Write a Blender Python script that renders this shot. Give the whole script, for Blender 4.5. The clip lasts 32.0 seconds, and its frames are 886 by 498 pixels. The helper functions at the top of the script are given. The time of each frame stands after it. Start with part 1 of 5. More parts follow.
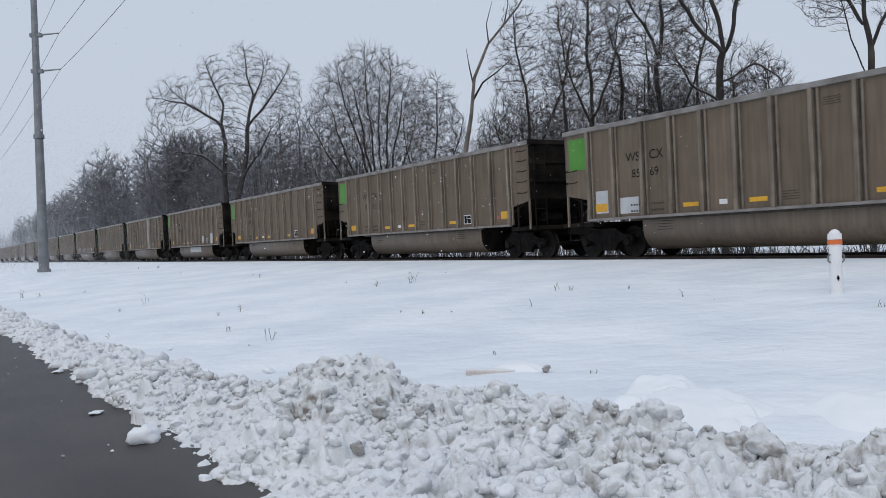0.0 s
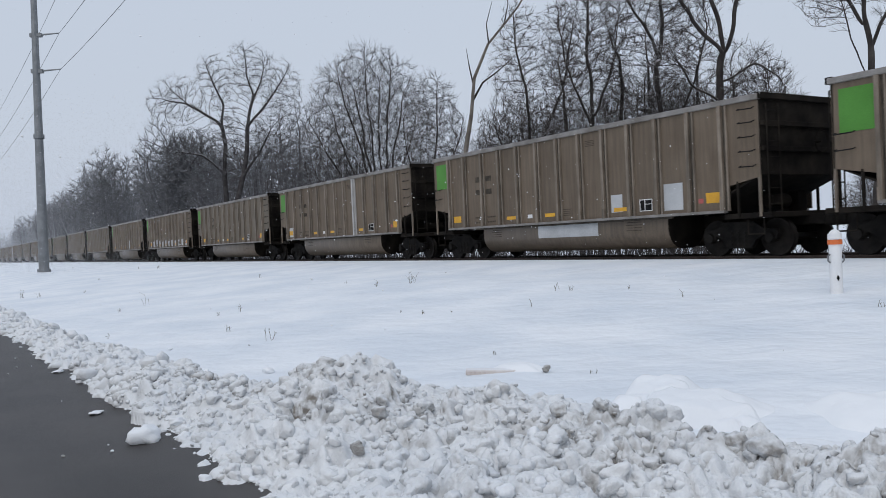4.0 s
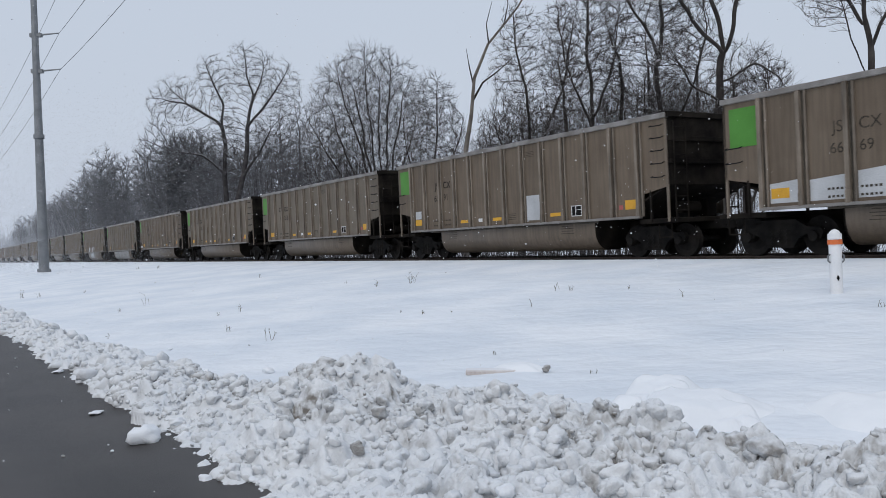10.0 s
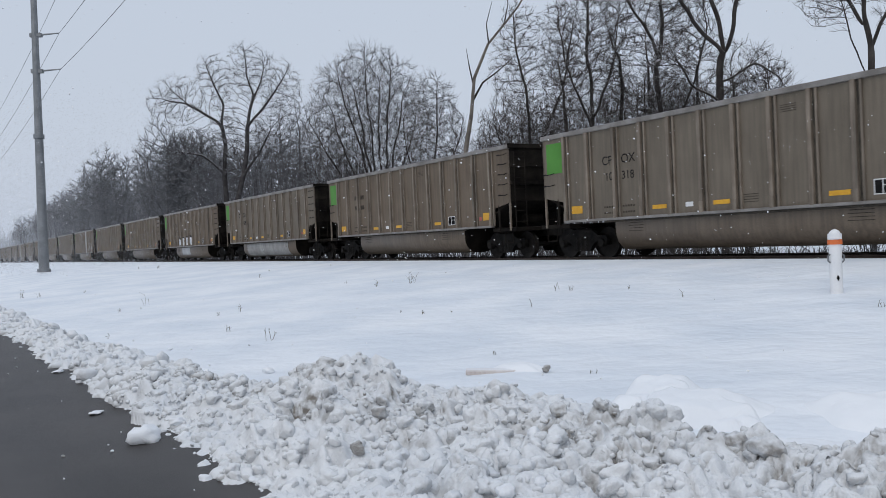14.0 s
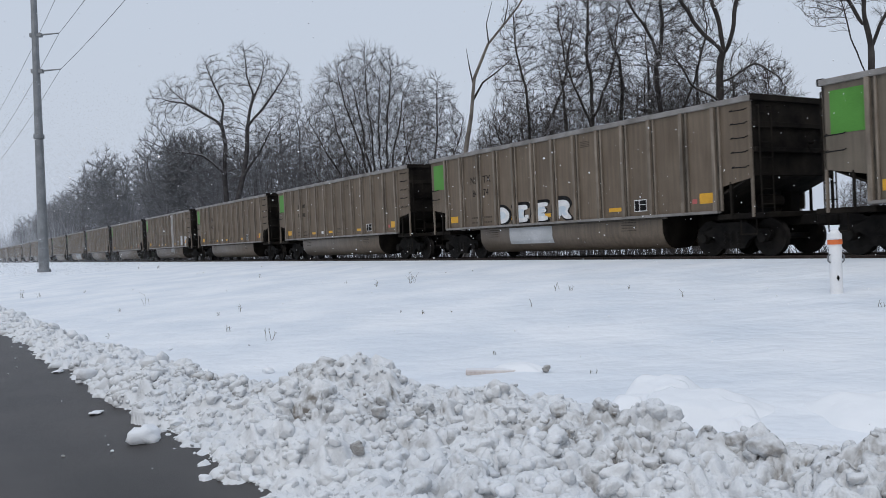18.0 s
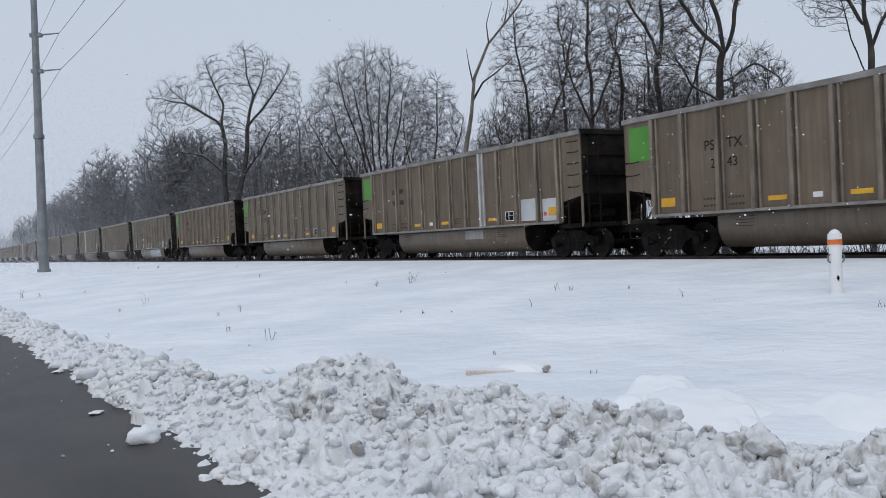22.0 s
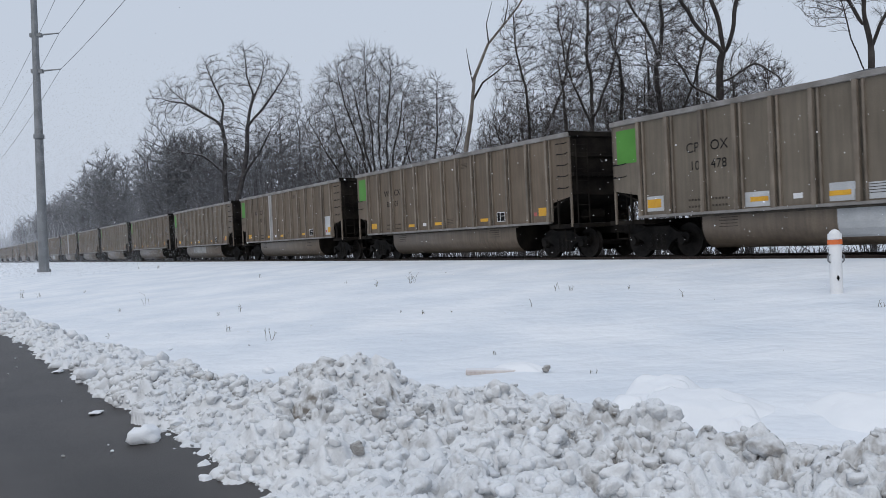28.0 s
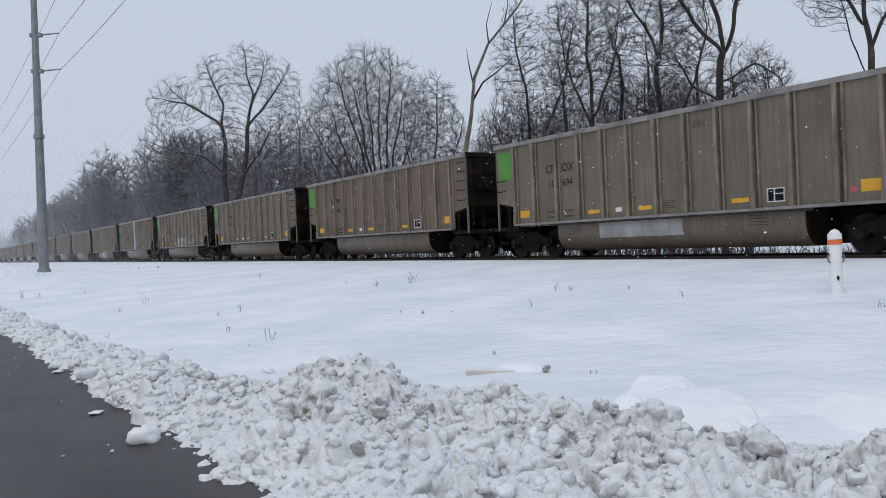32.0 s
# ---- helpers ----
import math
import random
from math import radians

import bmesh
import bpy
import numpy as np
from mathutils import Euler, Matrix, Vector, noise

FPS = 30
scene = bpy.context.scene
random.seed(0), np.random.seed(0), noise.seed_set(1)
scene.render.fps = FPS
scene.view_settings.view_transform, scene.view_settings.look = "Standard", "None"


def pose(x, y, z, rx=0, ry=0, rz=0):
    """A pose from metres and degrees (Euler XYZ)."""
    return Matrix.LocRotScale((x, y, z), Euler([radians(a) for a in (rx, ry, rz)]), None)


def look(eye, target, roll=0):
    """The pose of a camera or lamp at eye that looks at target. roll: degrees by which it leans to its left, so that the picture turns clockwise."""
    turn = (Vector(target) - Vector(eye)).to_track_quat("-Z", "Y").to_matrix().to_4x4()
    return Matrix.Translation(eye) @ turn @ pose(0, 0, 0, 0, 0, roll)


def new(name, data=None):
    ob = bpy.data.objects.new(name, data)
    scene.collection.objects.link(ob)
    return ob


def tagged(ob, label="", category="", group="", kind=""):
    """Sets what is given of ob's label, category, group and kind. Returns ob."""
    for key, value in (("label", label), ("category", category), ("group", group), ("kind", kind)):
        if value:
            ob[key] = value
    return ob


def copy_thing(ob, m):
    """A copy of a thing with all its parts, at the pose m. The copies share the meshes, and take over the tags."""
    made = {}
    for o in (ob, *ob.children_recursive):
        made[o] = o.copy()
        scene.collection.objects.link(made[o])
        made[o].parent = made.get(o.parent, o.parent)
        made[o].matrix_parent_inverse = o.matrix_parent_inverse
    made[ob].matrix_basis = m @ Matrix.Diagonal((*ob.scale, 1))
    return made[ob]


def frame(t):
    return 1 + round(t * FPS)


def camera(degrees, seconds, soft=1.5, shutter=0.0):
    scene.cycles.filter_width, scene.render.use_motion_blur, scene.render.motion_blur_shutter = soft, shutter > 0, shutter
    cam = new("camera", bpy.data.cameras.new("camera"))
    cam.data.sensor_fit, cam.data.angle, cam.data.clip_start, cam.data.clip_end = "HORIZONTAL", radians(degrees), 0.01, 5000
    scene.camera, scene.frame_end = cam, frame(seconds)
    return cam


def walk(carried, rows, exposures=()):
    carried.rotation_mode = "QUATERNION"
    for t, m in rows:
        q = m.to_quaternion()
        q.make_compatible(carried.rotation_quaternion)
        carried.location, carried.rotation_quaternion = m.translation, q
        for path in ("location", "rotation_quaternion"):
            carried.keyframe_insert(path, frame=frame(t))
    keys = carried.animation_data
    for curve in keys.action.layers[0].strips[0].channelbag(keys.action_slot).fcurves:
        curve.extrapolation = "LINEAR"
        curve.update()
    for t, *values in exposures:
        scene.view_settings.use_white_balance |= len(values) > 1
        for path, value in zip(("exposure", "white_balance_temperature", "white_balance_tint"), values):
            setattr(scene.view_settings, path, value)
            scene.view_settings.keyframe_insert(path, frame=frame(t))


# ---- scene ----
# The railway runs along AWAY; AOUT points from the path across the snow to the train.
AWAY, AOUT = Vector((-0.52796, 0.84927, 0)), Vector((0.84927, 0.52796, 0))
EYE = (0, 0, 0.776)
SECONDS = 32.0
TRACK = 18.21          # from the eye across to the middle of the track
PITCH = 16.44          # from coupler to coupler
CARS = 41
PATH_Z = -0.75

cam = camera(56.32, SECONDS, soft=0.8, shutter=0.1)
EYE_POSE = look(EYE, (0, 99.9929, 0.776 - 1.1933), -2.665)
walk(cam, [(0, EYE_POSE), (SECONDS, EYE_POSE)])


def spot(u, v, z=0.0):
    """u metres across from the eye towards the train, v metres along the line."""
    p = AOUT * u + AWAY * v
    return Vector((p.x, p.y, z))


# ---- light ----
world = bpy.data.worlds.new("overcast_sky")
scene.world = world
world.use_nodes = True
wn, wl = world.node_tree.nodes, world.node_tree.links
wn.clear()
sky = wn.new("ShaderNodeTexSky")
sky.sky_type = "NISHITA"
sky.sun_disc = False
sky.sun_elevation, sky.sun_rotation = radians(38), radians(200)
sky.air_density, sky.dust_density = 2.0, 6.0
cloud = wn.new("ShaderNodeMixRGB")
cloud.inputs[0].default_value = 0.9
cloud.inputs[2].default_value = (5.75, 6.42, 7.62, 1)
back = wn.new("ShaderNodeBackground")
back.inputs[1].default_value = 0.1
wout = wn.new("ShaderNodeOutputWorld")
wl.new(sky.outputs[0], cloud.inputs[1])
wl.new(cloud.outputs[0], back.inputs[0])
wl.new(back.outputs[0], wout.inputs[0])
sun = new("sun", bpy.data.lights.new("sun", "SUN"))
sun.data.energy, sun.data.angle, sun.data.color = 0.7, radians(40), (1, 0.97, 0.93)
sun.matrix_world = look((0, 0, 60), (20, 42, 0))
scene.view_settings.exposure = 0.0


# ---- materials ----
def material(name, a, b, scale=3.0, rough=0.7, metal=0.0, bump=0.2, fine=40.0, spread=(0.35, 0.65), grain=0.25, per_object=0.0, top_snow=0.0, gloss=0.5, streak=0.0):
    """Two colours mixed by a broad noise, a fine grain over both, and relief."""
    m = bpy.data.materials.new(name)
    m.use_nodes = True
    n, l = m.node_tree.nodes, m.node_tree.links
    bsdf = n["Principled BSDF"]
    at = n.new("ShaderNodeTexCoord")
    big, small = n.new("ShaderNodeTexNoise"), n.new("ShaderNodeTexNoise")
    big.inputs["Scale"].default_value, big.inputs["Detail"].default_value = scale, 6
    small.inputs["Scale"].default_value, small.inputs["Detail"].default_value = fine, 4
    ramp = n.new("ShaderNodeValToRGB")
    ramp.color_ramp.elements[0].position, ramp.color_ramp.elements[1].position = spread
    ramp.color_ramp.elements[0].color, ramp.color_ramp.elements[1].color = (*a, 1), (*b, 1)
    grainy = n.new("ShaderNodeMixRGB")
    grainy.blend_type = "OVERLAY"
    grainy.inputs[0].default_value = grain
    l.new(at.outputs["Object"], big.inputs["Vector"])
    l.new(at.outputs["Object"], small.inputs["Vector"])
    l.new(big.outputs["Fac"], ramp.inputs[0])
    l.new(ramp.outputs[0], grainy.inputs[1])
    l.new(small.outputs["Fac"], grainy.inputs[2])
    colour = grainy.outputs[0]
    if streak:      # rain streaks: noise drawn out upwards
        run, tall, dark = n.new("ShaderNodeMapping"), n.new("ShaderNodeTexNoise"), n.new("ShaderNodeMapRange")
        run.inputs["Scale"].default_value = (5.0, 5.0, 0.35)
        tall.inputs["Scale"].default_value, tall.inputs["Detail"].default_value = 2.0, 7
        dark.inputs["From Min"].default_value, dark.inputs["From Max"].default_value = 0.3, 0.7
        dark.inputs["To Min"].default_value, dark.inputs["To Max"].default_value = 1 - streak, 1 + streak
        tone = n.new("ShaderNodeHueSaturation")
        l.new(at.outputs["Object"], run.inputs["Vector"])
        l.new(run.outputs[0], tall.inputs["Vector"])
        l.new(tall.outputs["Fac"], dark.inputs["Value"])
        l.new(dark.outputs[0], tone.inputs["Value"])
        l.new(colour, tone.inputs["Color"])
        colour = tone.outputs[0]
    if per_object:
        info, hsv, span = n.new("ShaderNodeObjectInfo"), n.new("ShaderNodeHueSaturation"), n.new("ShaderNodeMapRange")
        span.inputs["To Min"].default_value, span.inputs["To Max"].default_value = 1 - per_object, 1 + per_object
        l.new(info.outputs["Random"], span.inputs["Value"])
        l.new(span.outputs[0], hsv.inputs["Value"])
        l.new(colour, hsv.inputs["Color"])
        colour = hsv.outputs[0]
    if top_snow:
        geo, sep, lift, white = n.new("ShaderNodeNewGeometry"), n.new("ShaderNodeSeparateXYZ"), n.new("ShaderNodeMapRange"), n.new("ShaderNodeMixRGB")
        lift.inputs["From Min"].default_value, lift.inputs["From Max"].default_value = 0.45, 0.9
        lift.inputs["To Max"].default_value = top_snow
        white.inputs[2].default_value = (0.8, 0.83, 0.87, 1)
        l.new(geo.outputs["Normal"], sep.inputs[0])
        l.new(sep.outputs["Z"], lift.inputs["Value"])
        l.new(lift.outputs[0], white.inputs[0])
        l.new(colour, white.inputs[1])
        colour = white.outputs[0]
    l.new(colour, bsdf.inputs["Base Color"])
    bsdf.inputs["Roughness"].default_value, bsdf.inputs["Metallic"].default_value = rough, metal
    bsdf.inputs["Specular IOR Level"].default_value = gloss
    if bump:
        relief = n.new("ShaderNodeBump")
        relief.inputs["Strength"].default_value, relief.inputs["Distance"].default_value = bump, 0.02
        l.new(small.outputs["Fac"], relief.inputs["Height"])
        l.new(relief.outputs[0], bsdf.inputs["Normal"])
    return m


SNOW = material("fresh_snow", (0.80, 0.83, 0.87), (0.86, 0.88, 0.90), 0.35, 0.75, bump=0.35, fine=9.0, grain=0.08)
ASPHALT = material("wet_asphalt", (0.026, 0.023, 0.0217), (0.049, 0.0435, 0.041), 1.1, 0.5, bump=0.5, fine=160.0, grain=0.5)
BALLAST = material("dark_ballast", (0.03, 0.028, 0.027), (0.16, 0.16, 0.165), 1.6, 0.9, bump=1.0, fine=22.0, spread=(0.45, 0.75), grain=0.5)
RAIL = material("rail_steel", (0.05, 0.035, 0.028), (0.09, 0.07, 0.06), 4.0, 0.5, 0.6)
TIE = material("tie_wood", (0.03, 0.025, 0.02), (0.07, 0.06, 0.05), 3.0, 0.9, bump=0.6)
PAINT = material("weathered_aluminium", (0.117, 0.088, 0.0625), (0.160, 0.1245, 0.0905), 0.9, 0.66, 0.1, 0.12, 55.0, (0.25, 0.75), 0.3, 0.09, streak=0.15, gloss=0.35)
GREYPAINT = material("dull_aluminium", (0.126, 0.1045, 0.0795), (0.173, 0.145, 0.112), 0.9, 0.62, 0.15, 0.12, 55.0, (0.25, 0.75), 0.3, 0.07, streak=0.13, gloss=0.35)
TUBPAINT = material("dusty_tub_paint", (0.102, 0.076, 0.053), (0.147, 0.1135, 0.082), 0.7, 0.42, 0.05, 0.1, 30.0, (0.25, 0.75), 0.3, 0.08, streak=0.22, gloss=0.5)
RIBPAINT = material("rubbed_rib_metal", (0.14, 0.11, 0.082), (0.215, 0.18, 0.142), 2.2, 0.6, 0.15, 0.15, 60.0, (0.3, 0.75), 0.35, 0.12, streak=0.4)
RIM = material("bare_rim_metal", (0.17, 0.155, 0.14), (0.29, 0.275, 0.26), 1.7, 0.5, 0.35, 0.15, 50.0, grain=0.3)
SILVER = material("new_rib_metal", (0.42, 0.41, 0.40), (0.52, 0.51, 0.50), 2.0, 0.45, 0.4, 0.1)
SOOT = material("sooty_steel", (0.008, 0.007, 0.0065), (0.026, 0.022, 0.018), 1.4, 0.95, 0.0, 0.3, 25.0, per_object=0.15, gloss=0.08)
TRUCKMETAL = material("greasy_cast_steel", (0.006, 0.0055, 0.0055), (0.02, 0.018, 0.016), 3.0, 0.85, 0.0, 0.3, 30.0, gloss=0.15)
WHEELMETAL = material("wheel_steel", (0.009, 0.008, 0.0075), (0.022, 0.019, 0.017), 4.0, 0.7, 0.1, 0.2, gloss=0.2)
COAL = material("coal", (0.008, 0.008, 0.009), (0.022, 0.022, 0.024), 5.0, 0.5, 0.0, 1.0, 18.0)
GREEN = material("green_paint", (0.055, 0.205, 0.02), (0.07, 0.245, 0.03), 1.2, 0.6, grain=0.2)
YELLOW = material("yellow_reflector", (0.55, 0.28, 0.015), (0.68, 0.36, 0.02), 2.5, 0.5, grain=0.25)
RED = material("faded_red_paint", (0.36, 0.06, 0.06), (0.42, 0.11, 0.10), 4.0, 0.6)
WHITEWASH = material("patch_primer", (0.40, 0.41, 0.42), (0.52, 0.53, 0.54), 1.3, 0.65, 0.1, 0.1, 40.0)
WORN = material("worn_primer", (0.25, 0.245, 0.235), (0.34, 0.335, 0.325), 1.3, 0.65, 0.1, 0.1, 40.0, streak=0.15)
STENCIL = material("black_stencil_paint", (0.01, 0.01, 0.01), (0.025, 0.025, 0.025), 6.0, 0.9, gloss=0.1)
STICKER = material("white_stencil_paint", (0.6, 0.6, 0.6), (0.72, 0.72, 0.72), 6.0, 0.6)
PALEBLUE = material("pale_spray_paint", (0.45, 0.52, 0.58), (0.58, 0.63, 0.67), 3.0, 0.5)
BARK = material("wet_bark", (0.03, 0.0265, 0.0255), (0.068, 0.061, 0.058), 1.5, 0.95, bump=0.6, fine=14.0, per_object=0.12, top_snow=0.5, gloss=0.2)
PALEBARK = material("dead_pale_bark", (0.10, 0.087, 0.075), (0.22, 0.195, 0.17), 1.2, 0.85, bump=0.5, fine=14.0, top_snow=0.2)
TWIG = material("twig_bark", (0.045, 0.039, 0.038), (0.085, 0.077, 0.075), 0.6, 0.95, bump=0, fine=8.0, per_object=0.12, top_snow=0.4, gloss=0.1)
# base colours lightened with distance in place of haze; top_snow is lying snow
MISTBARK = material("mist_paled_bark", (0.085, 0.084, 0.089), (0.14, 0.138, 0.145), 1.5, 0.95, bump=0.4, fine=14.0, per_object=0.1, top_snow=0.35, gloss=0.15)
MISTTWIG = material("mist_paled_twigs", (0.095, 0.094, 0.1), (0.15, 0.149, 0.157), 0.6, 0.95, bump=0, fine=8.0, per_object=0.1, top_snow=0.3, gloss=0.1)
DUSTHAZEBARK = material("dusted_haze_bark", (0.045, 0.042, 0.043), (0.09, 0.085, 0.086), 1.5, 0.95, bump=0.4, fine=14.0, per_object=0.1, top_snow=0.5, gloss=0.15)
DUSTHAZETWIG = material("dusted_haze_twigs", (0.06, 0.056, 0.057), (0.105, 0.1, 0.101), 0.6, 0.95, bump=0, fine=8.0, per_object=0.1, top_snow=0.5, gloss=0.1)
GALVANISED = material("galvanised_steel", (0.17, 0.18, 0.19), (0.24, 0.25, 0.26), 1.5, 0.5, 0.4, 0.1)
# farthest trees: haze put into the base colour, paler still
HAZEBARK = material("haze_paled_bark", (0.085, 0.086, 0.092), (0.145, 0.147, 0.156), 1.5, 0.9, bump=0.3, fine=14.0, per_object=0.1, top_snow=0.3)
HAZETWIG = material("haze_paled_twigs", (0.1, 0.101, 0.109), (0.16, 0.162, 0.172), 0.6, 0.9, bump=0, fine=8.0, per_object=0.12, top_snow=0.3)
FARHAZE = material("far_haze_wood", (0.3, 0.31, 0.33), (0.4, 0.41, 0.435), 0.6, 0.9, bump=0, fine=8.0)
WIRE = material("wire", (0.08, 0.08, 0.085), (0.12, 0.12, 0.125), 3.0, 0.6, 0.3, 0)
POSTWHITE = material("white_plastic", (0.74, 0.75, 0.76), (0.80, 0.80, 0.80), 3.0, 0.4, bump=0.05)
ORANGE = material("orange_band", (0.62, 0.13, 0.03), (0.70, 0.17, 0.04), 5.0, 0.5)
WEED = material("dry_stalk", (0.09, 0.075, 0.055), (0.18, 0.15, 0.105), 5.0, 0.9, bump=0)
SEAM = material("seam_dark", (0.03, 0.026, 0.02), (0.07, 0.058, 0.045), 3.0, 0.9, bump=0)
FLAKE = material("snowflake", (0.85, 0.87, 0.9), (0.9, 0.9, 0.9), 5.0, 0.8, bump=0)
STONE = material("frozen_dirt", (0.27, 0.255, 0.24), (0.5, 0.495, 0.48), 6.0, 0.9, bump=0.6, top_snow=0.35)
FADED = material("faded_stencil_paint", (0.045, 0.039, 0.032), (0.085, 0.072, 0.058), 9.0, 0.9, gloss=0.1)
TIMBER = material("frosted_board", (0.5, 0.43, 0.4), (0.66, 0.61, 0.58), 3.0, 0.8, bump=0.4, top_snow=0.8)


def dirty_snow():
    """Ploughed snow: clean lumps, grit where the lumps carry it."""
    m = material("ploughed_snow", (0.78, 0.81, 0.845), (0.86, 0.88, 0.90), 1.2, 0.75, bump=0.9, fine=38.0, grain=0.2)
    n, l = m.node_tree.nodes, m.node_tree.links
    bsdf = n["Principled BSDF"]
    clean = bsdf.inputs["Base Color"].links[0].from_socket
    grit, tone, at, times = n.new("ShaderNodeAttribute"), n.new("ShaderNodeTexNoise"), n.new("ShaderNodeTexCoord"), n.new("ShaderNodeMath")
    grit.attribute_name = "grit"
    tone.inputs["Scale"].default_value, tone.inputs["Detail"].default_value = 15.0, 8
    times.operation = "MULTIPLY"
    span = n.new("ShaderNodeMapRange")
    span.inputs["From Min"].default_value, span.inputs["From Max"].default_value = 0.34, 0.6
    mix = n.new("ShaderNodeMixRGB")
    mix.inputs[2].default_value = (0.2, 0.182, 0.158, 1)
    l.new(at.outputs["Object"], tone.inputs["Vector"])
    l.new(tone.outputs["Fac"], span.inputs["Value"])
    l.new(span.outputs[0], times.inputs[0])
    l.new(grit.outputs["Fac"], times.inputs[1])
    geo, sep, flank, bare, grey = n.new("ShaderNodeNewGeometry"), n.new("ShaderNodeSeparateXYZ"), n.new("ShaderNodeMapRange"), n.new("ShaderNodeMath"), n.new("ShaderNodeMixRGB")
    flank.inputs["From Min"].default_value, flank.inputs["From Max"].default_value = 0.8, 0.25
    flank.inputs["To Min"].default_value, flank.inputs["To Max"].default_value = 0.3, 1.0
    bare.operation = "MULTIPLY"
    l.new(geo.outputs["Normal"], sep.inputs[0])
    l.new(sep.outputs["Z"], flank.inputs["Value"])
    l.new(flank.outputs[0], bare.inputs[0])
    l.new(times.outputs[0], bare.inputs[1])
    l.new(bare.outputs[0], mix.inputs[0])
    # steep flanks mix in more grey than upward faces
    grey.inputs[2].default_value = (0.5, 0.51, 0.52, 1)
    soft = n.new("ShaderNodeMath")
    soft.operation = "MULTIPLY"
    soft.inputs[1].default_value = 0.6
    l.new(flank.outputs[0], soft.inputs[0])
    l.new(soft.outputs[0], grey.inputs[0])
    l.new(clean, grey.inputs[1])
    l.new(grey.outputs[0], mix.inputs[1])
    l.new(mix.outputs[0], bsdf.inputs["Base Color"])
    return m


PLOUGHED = dirty_snow()


def haze_flakes():
    """Mostly transparent white for the flakes that stand in for haze."""
    m = bpy.data.materials.new("see_through_haze")
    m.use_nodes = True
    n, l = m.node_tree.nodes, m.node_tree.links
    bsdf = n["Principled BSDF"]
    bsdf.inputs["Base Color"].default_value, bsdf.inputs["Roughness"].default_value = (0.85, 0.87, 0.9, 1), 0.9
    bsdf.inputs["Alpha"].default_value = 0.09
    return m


HAZEFILM = haze_flakes()


def rippled_snow():
    """Wind ripples, long across the view, on the fresh field."""
    m = material("rippled_snow", (0.70, 0.75, 0.81), (0.83, 0.86, 0.895), 0.5, 0.7, bump=0.3, fine=14.0, grain=0.1)
    n, l = m.node_tree.nodes, m.node_tree.links
    bsdf = n["Principled BSDF"]
    at, run, wave, relief = n.new("ShaderNodeTexCoord"), n.new("ShaderNodeMapping"), n.new("ShaderNodeTexNoise"), n.new("ShaderNodeBump")
    run.inputs["Scale"].default_value = (1.7, 2.0, 1.0)
    run.inputs["Rotation"].default_value = (0, 0, radians(-3))
    wave.inputs["Scale"].default_value, wave.inputs["Detail"].default_value = 1.1, 3
    relief.inputs["Strength"].default_value, relief.inputs["Distance"].default_value = 0.7, 0.14
    old = bsdf.inputs["Normal"].links[0].from_socket
    l.new(at.outputs["Object"], run.inputs["Vector"])
    l.new(run.outputs[0], wave.inputs["Vector"])
    l.new(wave.outputs["Fac"], relief.inputs["Height"])
    l.new(old, relief.inputs["Normal"])
    l.new(relief.outputs[0], bsdf.inputs["Normal"])
    return m


RIPPLED = rippled_snow()


# ---- mesh helpers ----
def part(name, bm, mat, parent=None, label=""):
    """Links a bmesh as one mesh object, under a thing or a part."""
    me = bpy.data.meshes.new(name)
    bm.to_mesh(me)
    bm.free()
    me.materials.append(mat)
    ob = new(name, me)
    if parent:
        ob.parent = parent
    if label:
        ob["label"] = label
    return ob


def raw(name, verts, faces, mat, parent=None, label="", smooth=False):
    """The same from numpy arrays of corners and of equal-sided faces."""
    verts, faces = np.asarray(verts, np.float32), np.asarray(faces, np.int32)
    me = bpy.data.meshes.new(name)
    k = faces.shape[1]
    me.vertices.add(len(verts))
    me.vertices.foreach_set("co", verts.ravel())
    me.loops.add(faces.size)
    me.loops.foreach_set("vertex_index", faces.ravel())
    me.polygons.add(len(faces))
    me.polygons.foreach_set("loop_start", np.arange(0, faces.size, k, dtype=np.int32))
    me.polygons.foreach_set("use_smooth", np.full(len(faces), smooth))
    me.update(calc_edges=True)
    me.materials.append(mat)
    ob = new(name, me)
    if parent:
        ob.parent = parent
    if label:
        ob["label"] = label
    return ob


def box(bm, x0, x1, y0, y1, z0, z1, bevel=0.0):
    made = bmesh.ops.create_cube(bm, size=1, matrix=Matrix.Translation(((x0 + x1) / 2, (y0 + y1) / 2, (z0 + z1) / 2)) @ Matrix.Diagonal((abs(x1 - x0), abs(y1 - y0), abs(z1 - z0), 1)))
    if bevel:
        edges = {e for v in made["verts"] for e in v.link_edges}
        bmesh.ops.bevel(bm, geom=list(edges), offset=bevel, segments=1, affect="EDGES")
    return bm


def rod(bm, a, b, r, sides=8, r2=None):
    a, b = Vector(a), Vector(b)
    way = b - a
    m = Matrix.Translation((a + b) / 2) @ way.to_track_quat("Z", "Y").to_matrix().to_4x4()
    bmesh.ops.create_cone(bm, cap_ends=True, segments=sides, radius1=r, radius2=r if r2 is None else r2, depth=way.length, matrix=m)
    return bm


def prism(bm, outline, y0, y1):
    """An outline in x and z, drawn out from y0 to y1."""
    lo = [bm.verts.new((x, y0, z)) for x, z in outline]
    hi = [bm.verts.new((x, y1, z)) for x, z in outline]
    bm.faces.new(lo)
    bm.faces.new(hi[::-1])
    for i in range(len(lo)):
        j = (i + 1) % len(lo)
        bm.faces.new((lo[j], lo[i], hi[i], hi[j]))
    bmesh.ops.recalc_face_normals(bm, faces=bm.faces[:])
    return bm


def bmnew():
    return bmesh.new()


